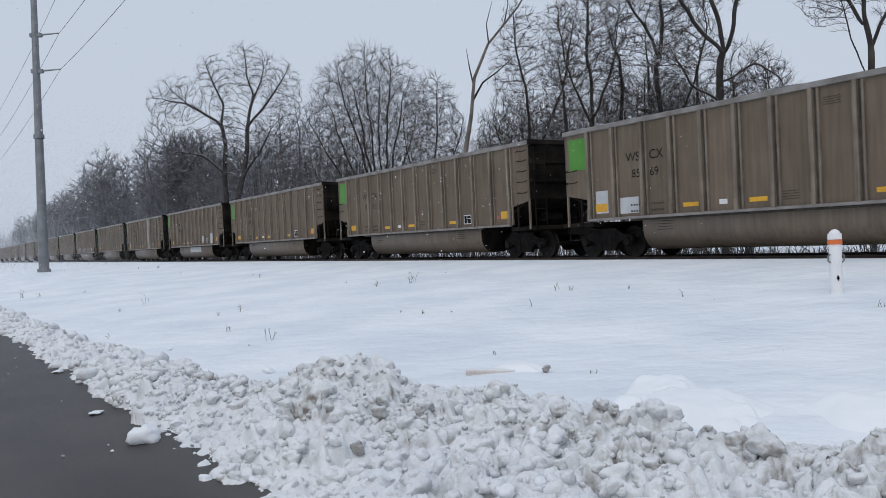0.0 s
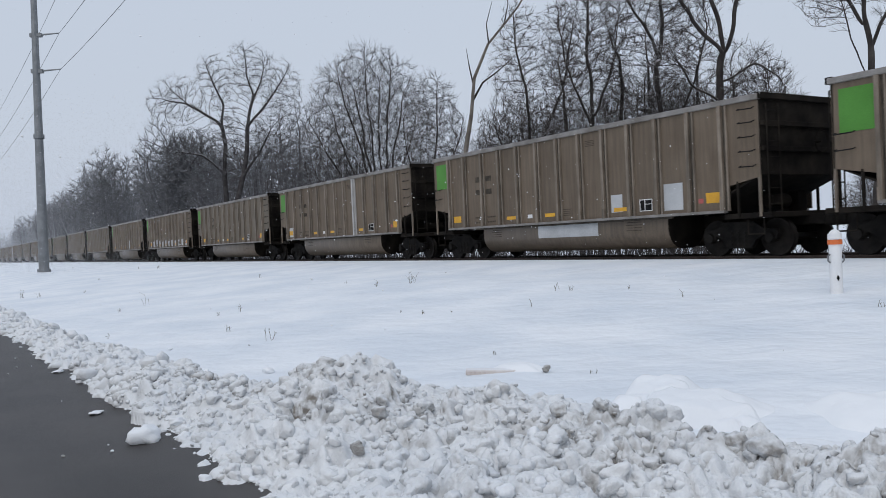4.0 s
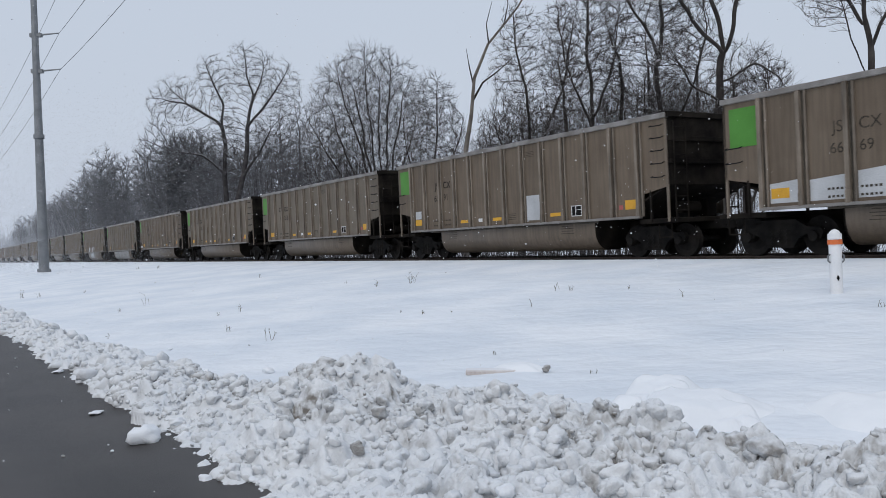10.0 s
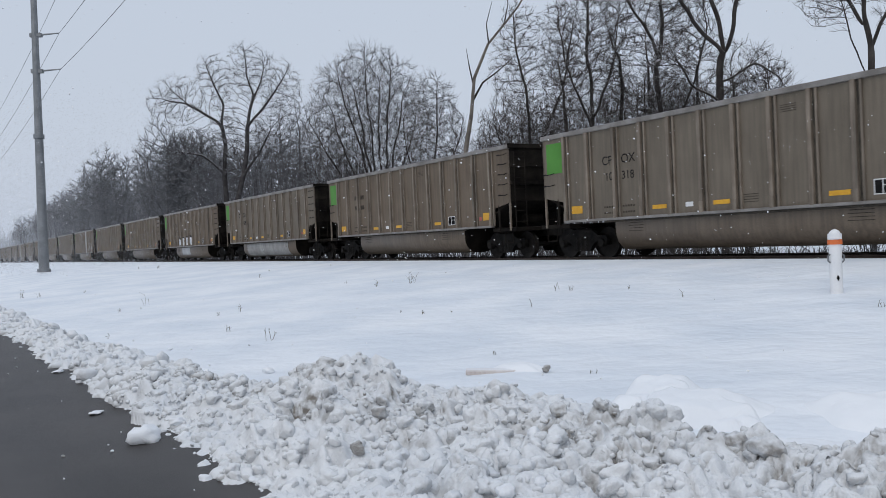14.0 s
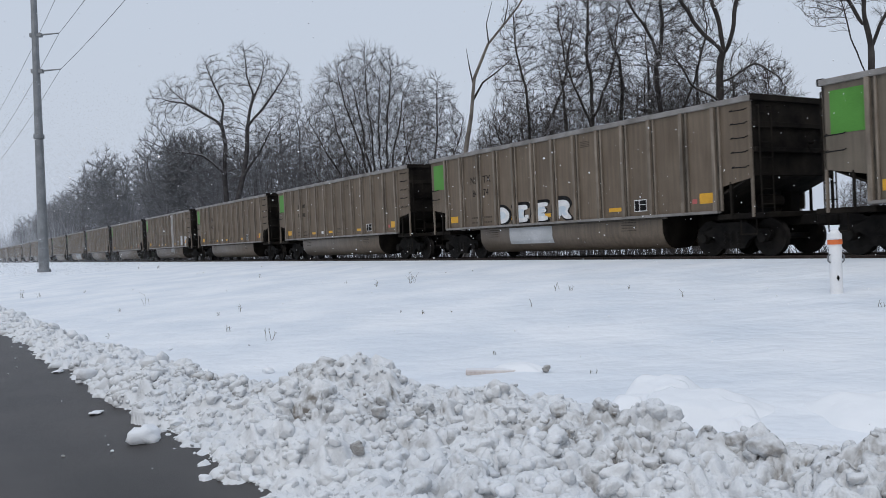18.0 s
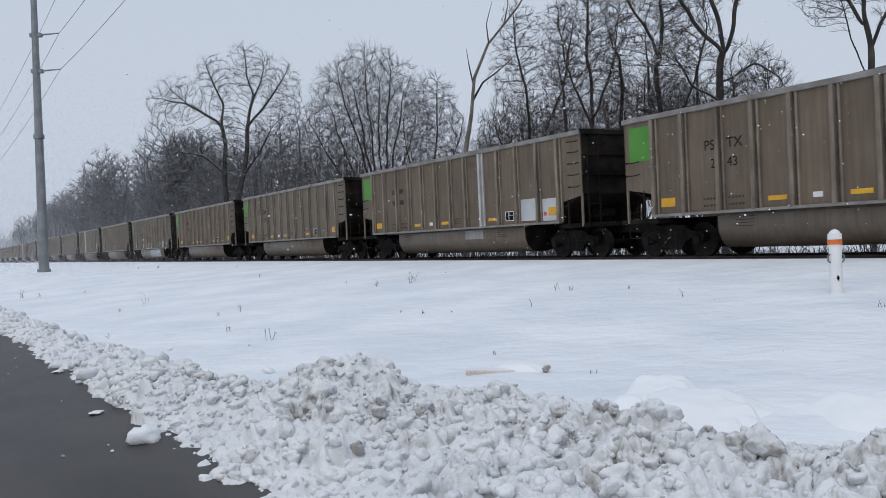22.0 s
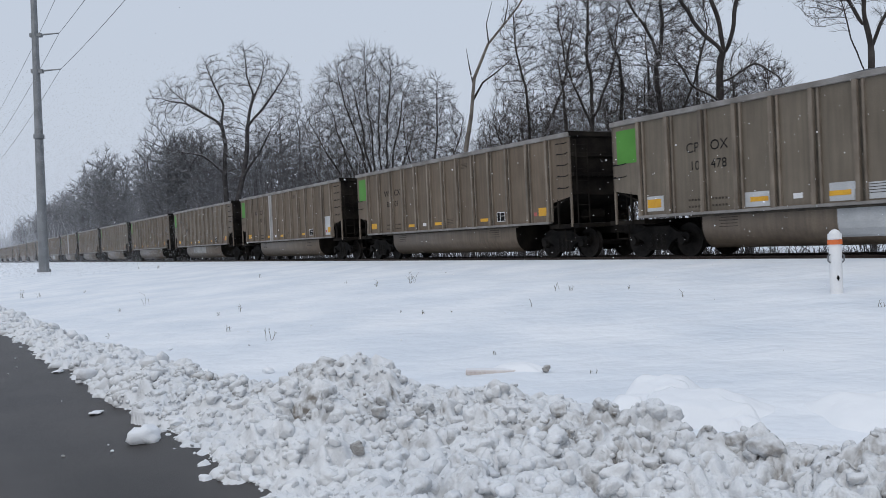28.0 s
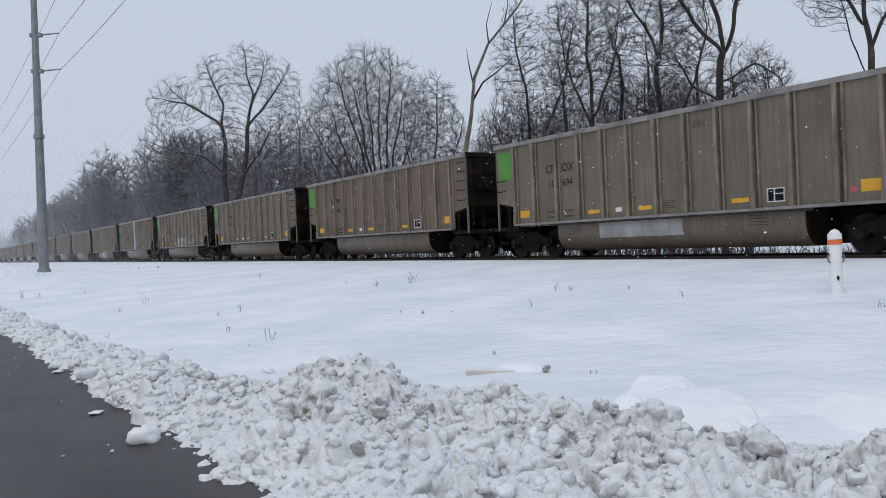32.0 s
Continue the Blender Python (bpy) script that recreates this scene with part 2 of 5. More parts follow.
def thing(name, label, category, group="", kind="", m=None):
    ob = new(name)
    tagged(ob, label, category, group, kind)
    if m is not None:
        ob.matrix_basis = m
    return ob


def hills(x, y, seed, octaves=4, gain=0.5):
    """Smooth value noise for numpy arrays."""
    out, amp, total = np.zeros_like(x, dtype=float), 1.0, 0.0
    rng = np.random.RandomState(seed)
    for o in range(octaves):
        table = rng.rand(64, 64)
        xi, yi = np.floor(x).astype(int), np.floor(y).astype(int)
        fx, fy = x - xi, y - yi
        fx, fy = fx * fx * (3 - 2 * fx), fy * fy * (3 - 2 * fy)
        a, b = table[xi % 64, yi % 64], table[(xi + 1) % 64, yi % 64]
        c, d = table[xi % 64, (yi + 1) % 64], table[(xi + 1) % 64, (yi + 1) % 64]
        out += amp * ((a * (1 - fx) + b * fx) * (1 - fy) + (c * (1 - fx) + d * fx) * fy)
        total, amp, x, y = total + amp, amp * gain, x * 2.03 + 7.7, y * 2.03 + 3.1
    return out / total - 0.5


# ---- ground ----
def ground_z(u, v):
    """Height of the snow over the rail's top: flat by the path, rising to the line, falling beyond."""
    u, v = np.asarray(u, float), np.asarray(v, float)
    z = np.interp(u, (-400, 1.3, 1.8, 4.5, 9, 13, 15.6, 16.1, 16.9, 19.6, 21, 25, 400), (-0.8, -0.79, -0.78, -0.66, -0.46, -0.24, -0.012, -0.006, -0.34, -0.34, -0.45, -0.9, -0.9))
    field = np.clip((u - 3) / 3, 0, 1) * np.clip((15.8 - u) / 2, 0, 1)
    z = z + field * np.clip((v - 25) / 45, 0, 1) * 0.27
    z = z + field * 0.09 * hills(u * 0.45, v * 0.3, 5, 3) + field * 0.03 * hills(u * 1.9, v * 0.8, 6, 3)
    z = z + np.clip((u - 21) / 3, 0, 1) * 0.5 * hills(u * 0.25, v * 0.25, 8, 3)
    return z


def sheet(name, us, vs, mat, zfun, parent=None):
    U, V = np.meshgrid(us, vs, indexing="ij")
    Z = zfun(U, V)
    pts = np.stack([U * AOUT.x + V * AWAY.x, U * AOUT.y + V * AWAY.y, Z], -1).reshape(-1, 3)
    i, j = np.meshgrid(np.arange(len(us) - 1), np.arange(len(vs) - 1), indexing="ij")
    a = (i * len(vs) + j).ravel()
    return raw(name, pts, np.stack([a, a + len(vs), a + len(vs) + 1, a + 1], -1), mat, parent, smooth=True)


def steps(*runs):
    return np.unique(np.concatenate([np.arange(a, b, s) for a, b, s in runs]))


ground = sheet("ground", np.append(steps((-400, -20, 20), (-20, 1, 1.5), (1, 17, 0.16), (17, 30, 0.4), (30, 60, 3), (60, 900, 40)), 900),
               np.append(steps((-300, -10, 20), (-10, 0, 0.5), (0, 16, 0.16), (16, 40, 0.4), (40, 120, 1.5), (120, 300, 10), (300, 2600, 100)), 2600), RIPPLED, ground_z)
tagged(ground, "smooth fresh snow over the field beside the railway", "snow field", kind="structure")

bm = bmnew()
rng = np.linspace(-40, 320, 600)
for v in rng:
    for u in (-3.6, 1.75):
        p = spot(u, v, PATH_Z)
        bm.verts.new(p)
bm.verts.ensure_lookup_table()
for i in range(len(rng) - 1):
    bm.faces.new([bm.verts[k] for k in (2 * i, 2 * i + 1, 2 * i + 3, 2 * i + 2)])
path = part("path", bm, ASPHALT)
tagged(path, "dark wet asphalt path cleared of snow", "path", kind="structure")


# ---- the track ----
bed = sheet("ballast", np.array([16.2, 16.5, 16.8, 17.2, 18.2, 19.2, 19.6, 20.2]), np.arange(-30, 700, 1.0), BALLAST,
            lambda u, v: np.interp(u, (16.2, 16.8, 17.2, 19.2, 19.6, 20.2), (-0.3, -0.24, -0.2, -0.2, -0.24, -0.36)) + 0.02 * hills(u * 3, v * 3, 15, 2))
tagged(bed, "dark crushed stone ballast with snow between", "ballast", kind="structure")
TO_LINE = pose(0, 0, 0, 0, 0, math.degrees(math.atan2(AWAY.y, AWAY.x)))      # x along the line, away


def on_line(u, v, z=0.0, back=False):
    p = spot(u, v, z)
    turn = math.degrees(math.atan2(-AWAY.y, -AWAY.x)) if back else math.degrees(math.atan2(AWAY.y, AWAY.x))
    return pose(p.x, p.y, p.z, 0, 0, turn)


RAIL_RUN = 24.0
bm = bmnew()
outline = [(-0.07, -0.17), (0.07, -0.17), (0.07, -0.155), (0.012, -0.14), (0.012, -0.045), (0.036, -0.035), (0.036, -0.004), (0.028, 0), (-0.028, 0), (-0.036, -0.004), (-0.036, -0.035), (-0.012, -0.045), (-0.012, -0.14), (-0.07, -0.155)]
prism(bm, outline, 0, RAIL_RUN - 0.008)
bm.transform(Matrix.Rotation(radians(-90), 4, "Z"))
first = None
for off in (-0.755, 0.755):
    rail = thing("rail", "rusty steel running rail between ballast and snow", "rail", "rails of the track", m=on_line(TRACK + off, -30))
    for k in range(28):
        if first is None:
            first = part("rail_length", bm, RAIL, rail)
        else:
            ob = new("rail_length", first.data)
            ob.parent = rail
            ob.location = (k * RAIL_RUN, 0, 0)
bm = box(bmnew(), -0.115, 0.115, -1.3, 1.3, -0.34, -0.175, 0.012)
tie = part("railway_tie", bm, TIE)
tie.matrix_basis = on_line(TRACK, -4)
tagged(tie, "dark creosoted wooden tie under the rails", "railway tie", "ties of the track")
for i in range(1, 110):
    copy_thing(tie, on_line(TRACK, -4 + 0.56 * i, 0.004 * math.sin(i * 7.1)))


# ---- coal gondola: x forwards along the line, y away from the path, z up from the rail ----
HALF, SIDE, TOP, SILL = 7.3, 1.6, 3.84, 1.09
RIBS = [-6.238, -5.214] + [(i - 6) * 1.0235 for i in range(2, 11)] + [5.214, 6.238]


def hat(bm, x, y, z0, z1, out, w=0.055, deep=0.085):
    """A boxed stiffener with a flange on one edge, standing out from the wall at y."""
    pts = [(x - w * 1.1, y), (x - w, y + out * deep), (x + w * 0.9, y + out * deep), (x + w, y + out * 0.014), (x + w * 2.35, y + out * 0.014), (x + w * 2.45, y + out * 0.05), (x + w * 3.4, y + out * 0.05), (x + w * 3.5, y)]
    lo = [bm.verts.new((a, b, z0)) for a, b in pts]
    hi = [bm.verts.new((a, b, z1)) for a, b in pts]
    n = len(pts)
    for i in range(n):
        j = (i + 1) % n
        bm.faces.new((lo[i], lo[j], hi[j], hi[i]))
    bm.faces.new(lo)
    bm.faces.new(hi[::-1])
    bmesh.ops.recalc_face_normals(bm, faces=bm.faces[:])
    return bm


def end_cut(x):
    return 1.70 + (abs(x) - 6.2) * 0.18


def wall_panel(bm, xa, xb, y, t=0.02):
    if abs(xa + xb) / 2 > 6.2:
        prism(bm, [(xa, end_cut(xa)), (xb, end_cut(xb)), (xb, TOP - 0.1), (xa, TOP - 0.1)], y, y + t)
    else:
        prism(bm, [(xa, SILL + 0.05), (xb, SILL + 0.05), (xb, TOP - 0.1), (xa, TOP - 0.1)], y, y + t)
    return bm


def tub(bm, x0, x1, y0, y1, z0, z1):
    """A long round-bottomed tub with flat ends."""
    rows = []
    prof = [(y0, z1), (y0, z0 + 0.52), (y0 + 0.025, z0 + 0.38), (y0 + 0.09, z0 + 0.24), (y0 + 0.19, z0 + 0.12), (y0 + 0.32, z0 + 0.035), (y0 + 0.48, z0), (y1 - 0.48, z0), (y1 - 0.32, z0 + 0.035), (y1 - 0.19, z0 + 0.12), (y1 - 0.09, z0 + 0.24), (y1 - 0.025, z0 + 0.38), (y1, z0 + 0.52), (y1, z1)]
    for x, inset in ((x0, 0.02), (x0 + 0.025, 0.0), (x1 - 0.025, 0.0), (x1, 0.02)):
        rows.append([bm.verts.new((x, y + (inset if y < (y0 + y1) / 2 else -inset), z + inset * (z < z1))) for y, z in prof])
    for a, b in zip(rows, rows[1:]):
        for i in range(len(prof) - 1):
            bm.faces.new((a[i], a[i + 1], b[i + 1], b[i]))
    for f in bm.faces:
        f.smooth = True
    bm.faces.new(rows[0])
    bm.faces.new(rows[-1])
    bmesh.ops.recalc_face_normals(bm, faces=bm.faces[:])
    return bm


def tub_skin(x0, x1, foot):
    """A coat of paint that follows the near tub's side down to foot."""
    bm = bmnew()
    side = [(-1.504, 1.05), (-1.504, 0.75), (-1.479, 0.61), (-1.413, 0.468), (-1.313, 0.347), (-1.182, 0.262)]
    line = [p for p in side if p[1] > foot + 0.02]
    for (ya, za), (yb, zb) in zip(side, side[1:]):
        if zb <= foot + 0.02 < za or zb <= foot < za:
            f = (za - foot) / (za - zb)
            line.append((ya + (yb - ya) * f, foot))
    rows = [[bm.verts.new((x, y - d, z - d * 0.4)) for y, z in line] for x, d in ((x0, 0.0), (x0, 0.004), (x1, 0.004), (x1, 0.0))]
    for a, b in zip(rows, rows[1:]):
        for i in range(len(line) - 1):
            bm.faces.new((a[i], a[i + 1], b[i + 1], b[i]))
    bmesh.ops.recalc_face_normals(bm, faces=bm.faces[:])
    return bm


def wheelset(parent, x):
    bm = bmnew()
    rod(bm, (0, -0.95, 0), (0, 0.95, 0), 0.08, 10)
    for s in (-1, 1):
        prof = [(0.10, 0.80), (0.30, 0.755), (0.385, 0.775), (0.457, 0.80), (0.460, 0.71), (0.482, 0.675), (0.28, 0.70), (0.10, 0.66)]
        ring = []
        for k in range(20):
            a = 2 * math.pi * k / 20
            ring.append([bm.verts.new((r * math.cos(a), s * y, r * math.sin(a))) for r, y in prof])
        for k in range(20):
            a, b = ring[k], ring[(k + 1) % 20]
            for i in range(len(prof) - 1):
                bm.faces.new((a[i], a[i + 1], b[i + 1], b[i]))
        box(bm, -0.03, 0.03, s * 0.955, s * 0.975, -0.09, 0.09)
        for q in (0, 1, 2):
            a = q * 2.094
            rod(bm, (0.09 * math.cos(a), s * 0.95, 0.09 * math.sin(a)), (0.09 * math.cos(a), s * 0.985, 0.09 * math.sin(a)), 0.02, 6)
    bmesh.ops.recalc_face_normals(bm, faces=bm.faces[:])
    w = part("wheelset", bm, WHEELMETAL, parent, "pair of worn steel wheels on an axle")
    w.matrix_parent_inverse = pose(x, 0, 0.46)
    return w


def truck(car, x):
    bm = bmnew()
    box(bm, -0.22, 0.22, -1.0, 1.0, 0.42, 0.72, 0.03)
    t = part("truck", bm, TRUCKMETAL, car, "sooty cast steel truck")
    t.location = (x, 0, 0)
    for s in (-1, 1):
        bm = bmnew()
        y = s * 1.0
        outline = [(-1.12, 0.55), (-1.06, 0.66), (-0.7, 0.68), (-0.42, 0.86), (0.42, 0.86), (0.7, 0.68), (1.06, 0.66), (1.12, 0.55), (1.05, 0.40), (0.78, 0.40), (0.70, 0.52), (0.50, 0.42), (0.34, 0.20), (-0.34, 0.20), (-0.50, 0.42), (-0.70, 0.52), (-0.78, 0.40), (-1.05, 0.40)]
        prism(bm, outline, y - 0.07, y + 0.07)
        bmesh.ops.triangulate(bm, faces=[f for f in bm.faces if len(f.verts) > 4])
        part("side_frame", bm, TRUCKMETAL, t)
        for dx in (-0.2, 0, 0.2):
            bm = bmnew()
            for k in range(4):
                rod(bm, (dx, y + s * 0.03, 0.27 + k * 0.095), (dx, y + s * 0.03, 0.325 + k * 0.095), 0.085, 8)
            rod(bm, (dx, y + s * 0.03, 0.25), (dx, y + s * 0.03, 0.64), 0.06, 6)
            part("spring", bm, TRUCKMETAL, t)
        for dx in (-0.89, 0.89):
            bm = rod(bmnew(), (dx, s * 0.98, 0.46), (dx, s * 1.14, 0.46), 0.14, 12, 0.12)
            part("bearing_cap", bm, TRUCKMETAL, t)
    return t, [wheelset(t, -0.89), wheelset(t, 0.89)]


def coal_load(car):
    xs, ys = np.linspace(-7.05, 7.05, 44), np.linspace(-1.5, 1.5, 9)
    X, Y = np.meshgrid(xs, ys, indexing="ij")
    crown = np.clip(1 - (Y / 1.5) ** 2, 0, 1) * np.clip((7.05 - abs(X)) / 1.5, 0, 1)
    Z = 3.45 + 0.52 * crown * (1 + 0.35 * np.cos(X * 0.9 + 0.6)) + 0.22 * hills(X * 1.3, Y * 1.3, 33, 4)
    i, j = np.meshgrid(np.arange(43), np.arange(8), indexing="ij")
    a = (i * 9 + j).ravel()
    return raw("coal_load", np.stack([X, Y, Z], -1).reshape(-1, 3), np.stack([a, a + 9, a + 10, a + 1], -1), COAL, car, "heaped black coal")


def gondola():
    car = thing("coal_gondola", "dusty brown ribbed coal gondola of the passing train", "railway car", "cars of the coal train")
    edges = [-HALF] + RIBS + [HALF]
    for xa, xb in zip(edges, edges[1:]):
        part("side_panel", wall_panel(bmnew(), xa + 0.004, xb - 0.004, -SIDE), PAINT, car)
    for x in RIBS:
        part("rib", hat(bmnew(), x, -SIDE, SILL + 0.05, TOP - 0.13, -1), RIBPAINT, car)
        # a dark strip in the groove beside the rib
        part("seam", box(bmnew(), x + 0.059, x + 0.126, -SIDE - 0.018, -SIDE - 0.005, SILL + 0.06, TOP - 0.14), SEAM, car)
        part("rib_foot", box(bmnew(), x - 0.065, x + 0.055, -SIDE - 0.1, -SIDE - 0.02, SILL + 0.045, SILL + 0.34, 0.01), RIBPAINT, car)
    bm = prism(bmnew(), [(-HALF, end_cut(HALF)), (-6.2, end_cut(6.2)), (-6.2, SILL + 0.05), (6.2, SILL + 0.05), (6.2, end_cut(6.2)), (HALF, end_cut(HALF)), (HALF, TOP - 0.1), (-HALF, TOP - 0.1)], SIDE - 0.02, SIDE)
    bmesh.ops.triangulate(bm, faces=[f for f in bm.faces if len(f.verts) > 4])
    part("far_side_wall", bm, PAINT, car)
    for x in RIBS:
        part("rib", hat(bmnew(), x, SIDE, SILL + 0.05, TOP - 0.13, 1), RIBPAINT, car)
    for s in (-1, 1):
        bm = box(bmnew(), -HALF - 0.03, HALF + 0.03, s * SIDE - 0.07, s * SIDE + 0.07, TOP - 0.135, TOP, 0.012)
        part("top_rail", bm, RIM, car, "bare scuffed metal top rail")
        bm = box(bmnew(), -6.3, 6.3, s * (SIDE + 0.10), s * (SIDE - 0.06), SILL, SILL + 0.075, 0.01)
        part("side_sill", bm, RIM, car, "pale metal side sill")
        part("rivet_strip", rivets(s), SEAM, car)
        bm = tub(bmnew(), -4.3, 4.3, min(s * 0.12, s * 1.50), max(s * 0.12, s * 1.50), 0.23, 1.10)
        part("tub", bm, TUBPAINT, car, "dusty round-bottomed belly tub")
        # thin near-black plates cover the tub's brown ends
        for e in (-1, 1):
            bm = tub(bmnew(), min(e * 4.301, e * 4.335), max(e * 4.301, e * 4.335), min(s * 0.125, s * 1.495), max(s * 0.125, s * 1.495), 0.235, 1.095)
            part("tub_end", bm, SOOT, car, "near-black end plate of the tub")
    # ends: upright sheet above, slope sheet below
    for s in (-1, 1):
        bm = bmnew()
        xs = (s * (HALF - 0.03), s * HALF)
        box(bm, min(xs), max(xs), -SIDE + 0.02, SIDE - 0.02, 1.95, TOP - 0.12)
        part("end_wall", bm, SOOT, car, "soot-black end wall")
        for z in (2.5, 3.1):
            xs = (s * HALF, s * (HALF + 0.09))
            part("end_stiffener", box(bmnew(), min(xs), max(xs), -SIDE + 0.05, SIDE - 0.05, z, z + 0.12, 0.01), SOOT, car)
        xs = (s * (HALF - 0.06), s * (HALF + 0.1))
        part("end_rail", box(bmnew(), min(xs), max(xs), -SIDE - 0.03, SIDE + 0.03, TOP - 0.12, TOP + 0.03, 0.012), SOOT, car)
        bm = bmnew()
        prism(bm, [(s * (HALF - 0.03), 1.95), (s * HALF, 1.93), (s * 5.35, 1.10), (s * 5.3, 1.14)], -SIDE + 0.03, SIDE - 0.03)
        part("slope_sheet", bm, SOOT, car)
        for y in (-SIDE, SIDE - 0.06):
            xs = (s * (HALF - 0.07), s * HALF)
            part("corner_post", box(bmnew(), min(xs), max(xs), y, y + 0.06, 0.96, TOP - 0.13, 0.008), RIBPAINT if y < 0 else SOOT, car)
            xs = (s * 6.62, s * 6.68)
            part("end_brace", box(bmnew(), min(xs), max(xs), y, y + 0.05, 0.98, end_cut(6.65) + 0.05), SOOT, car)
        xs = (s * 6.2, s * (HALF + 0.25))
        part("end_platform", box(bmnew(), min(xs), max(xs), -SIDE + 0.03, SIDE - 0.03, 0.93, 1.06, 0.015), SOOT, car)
        rungs = (2.16, 2.52, 2.86, 3.2, 3.52) if s > 0 else (2.27, 2.62)
        for z in rungs:
            bm = bmnew()
            rod(bm, (s * 6.78, -SIDE - 0.09, z), (s * 7.2, -SIDE - 0.09, z - 0.012), 0.014, 6)
            for x in (6.78, 7.2):
                rod(bm, (s * x, -SIDE, z + 0.03), (s * x, -SIDE - 0.095, z), 0.012, 6)
            part("grab_iron", bm, STENCIL, car, "black grab iron")
        bm = bmnew()
        for z in (1.25, 1.62, 2.0, 2.36, 2.72, 3.08, 3.44):
            rod(bm, (s * (HALF + 0.12), -1.45, z), (s * (HALF + 0.12), -1.0, z), 0.014, 6)
        for y in (-1.45, -1.0):
            rod(bm, (s * (HALF + 0.12), y, 1.0), (s * (HALF + 0.12), y, 3.6), 0.018, 6)
            rod(bm, (s * HALF, y, 3.6), (s * (HALF + 0.12), y, 3.6), 0.014, 6)
        part("end_ladder", bm, SOOT, car)
        bm = bmnew()
        xs = (s * 6.6, s * 7.94)
        box(bm, min(xs), max(xs), -0.13, 0.13, 0.72, 0.98, 0.02)
        xs = (s * 7.92, s * 8.215)
        box(bm, min(xs), max(xs), -0.16, 0.16, 0.68, 0.98, 0.05)
        part("coupler", bm, TRUCKMETAL, car)
        rod_bm = rod(bmnew(), (s * 7.3, -1.52, 0.55), (s * 7.3, -1.52, 1.0), 0.016, 6)
        rod(rod_bm, (s * 6.85, -1.52, 0.55), (s * 6.85, -1.52, 1.0), 0.016, 6)
        rod(rod_bm, (s * 6.85, -1.52, 0.55), (s * 7.3, -1.52, 0.55), 0.018, 6)
        part("sill_step", rod_bm, SOOT, car)
    bm = box(bmnew(), -7.3, 7.3, -0.11, 0.11, 0.72, 1.06, 0.02)
    part("centre_sill", bm, SOOT, car)
    bm = rod(bmnew(), (6.75, -0.6, 1.35), (6.75, 0.1, 1.35), 0.17, 12)
    box(bm, 6.6, 6.9, 0.35, 0.75, 1.06, 1.6, 0.03)
    part("brake_cylinder", bm, SOOT, car)
    bm = rod(bmnew(), (HALF + 0.05, 0.55, 2.75), (HALF + 0.19, 0.55, 2.75), 0.03, 8)
    ring = bmesh.ops.create_circle(bm, segments=16, radius=0.27, matrix=pose(HALF + 0.19, 0.55, 2.75, 0, 90, 0))["verts"]
    for a, b in zip(ring, ring[1:] + ring[:1]):
        rod(bm, a.co, b.co, 0.014, 5)
    part("handbrake_wheel", bm, SOOT, car)
    coal_load(car)
    wheels = []
    for x in (-6.22, 6.22):
        t, w = truck(car, x)
        wheels += w
    # common markings
    plate(car, "green_square", GREEN, -7.11, -6.32, 2.64, 3.57, label="bright green painted square")
    plate(car, "reflector", YELLOW, -6.02, -5.54, 1.35, 1.58, label="yellow reflector patch")
    plate(car, "reflector", YELLOW, 5.7, 6.15, 1.36, 1.62, label="yellow reflector patch")
    for x in (-2.48, -0.45, 2.66):
        plate(car, "reflector", YELLOW, x - 0.25, x + 0.25, 1.32, 1.43, label="yellow reflector strip")
    plate(car, "inspection_label", STICKER, -1.58, -1.34, 1.32, 1.44, label="small white inspection label")
    b = plate(car, "data_panel", STENCIL, 3.44, 3.86, 1.3, 1.58, label="black inspection panel with white outline")
    frame_lines(b, 3.44, 3.86, 1.3, 1.58)
    plate(car, "red_mark", RED, 5.46, 5.61, 1.37, 1.49, label="faded red spot")
    return car


def rivets(s):
    """A row of rivet heads under the sill."""
    bm = bmnew()
    y = s * (SIDE + 0.02)
    box(bm, -4.6, 4.6, y - 0.02, y + 0.02, SILL - 0.055, SILL)
    for i in range(62):
        x = -4.55 + i * 0.149
        box(bm, x, x + 0.06, y + s * 0.02, y + s * 0.035, SILL - 0.045, SILL - 0.012)
    return bm


def plate(car, name, mat, x0, x1, z0, z1, label="", y=-SIDE - 0.004, thick=0.004):
    bm = box(bmnew(), x0, x1, y - thick, y, z0, z1)
    return part(name, bm, mat, car, label)


def frame_lines(parent, x0, x1, z0, z1):
    bm = bmnew()
    y = -SIDE - 0.012
    w = 0.022
    box(bm, x0 - w, x1 + w, y, y + 0.004, z0 - w, z0)
    box(bm, x0 - w, x1 + w, y, y + 0.004, z1, z1 + w)
    for x in (x0 - w, x0 + 0.16, x1):
        box(bm, x, x + w, y, y + 0.004, z0, z1)
    box(bm, x0 + 0.18, x1, y, y + 0.004, z0 + 0.16, z0 + 0.175)
    tagged(part("panel_outline", bm, STICKER, parent), kind="stuff")


def lettering(car, text, x, z, height, mat, side="LEFT", name="stencilled_number"):
    """Built-in letters laid flat on the near side."""
    cu = bpy.data.curves.new(name, "FONT")
    cu.body, cu.size, cu.align_x, cu.extrude = text, height / 0.7, side, 0.001
    tmp = bpy.data.objects.new(name, cu)
    me = bpy.data.meshes.new_from_object(tmp)
    bpy.data.objects.remove(tmp)
    me.transform(pose(x, -SIDE - 0.006, z, 90, 0, 0))
    me.materials.clear()
    me.materials.append(mat)
    ob = new(name, me)
    ob.parent = car
    ob["label"] = "black stencilled letters " + text
    return ob


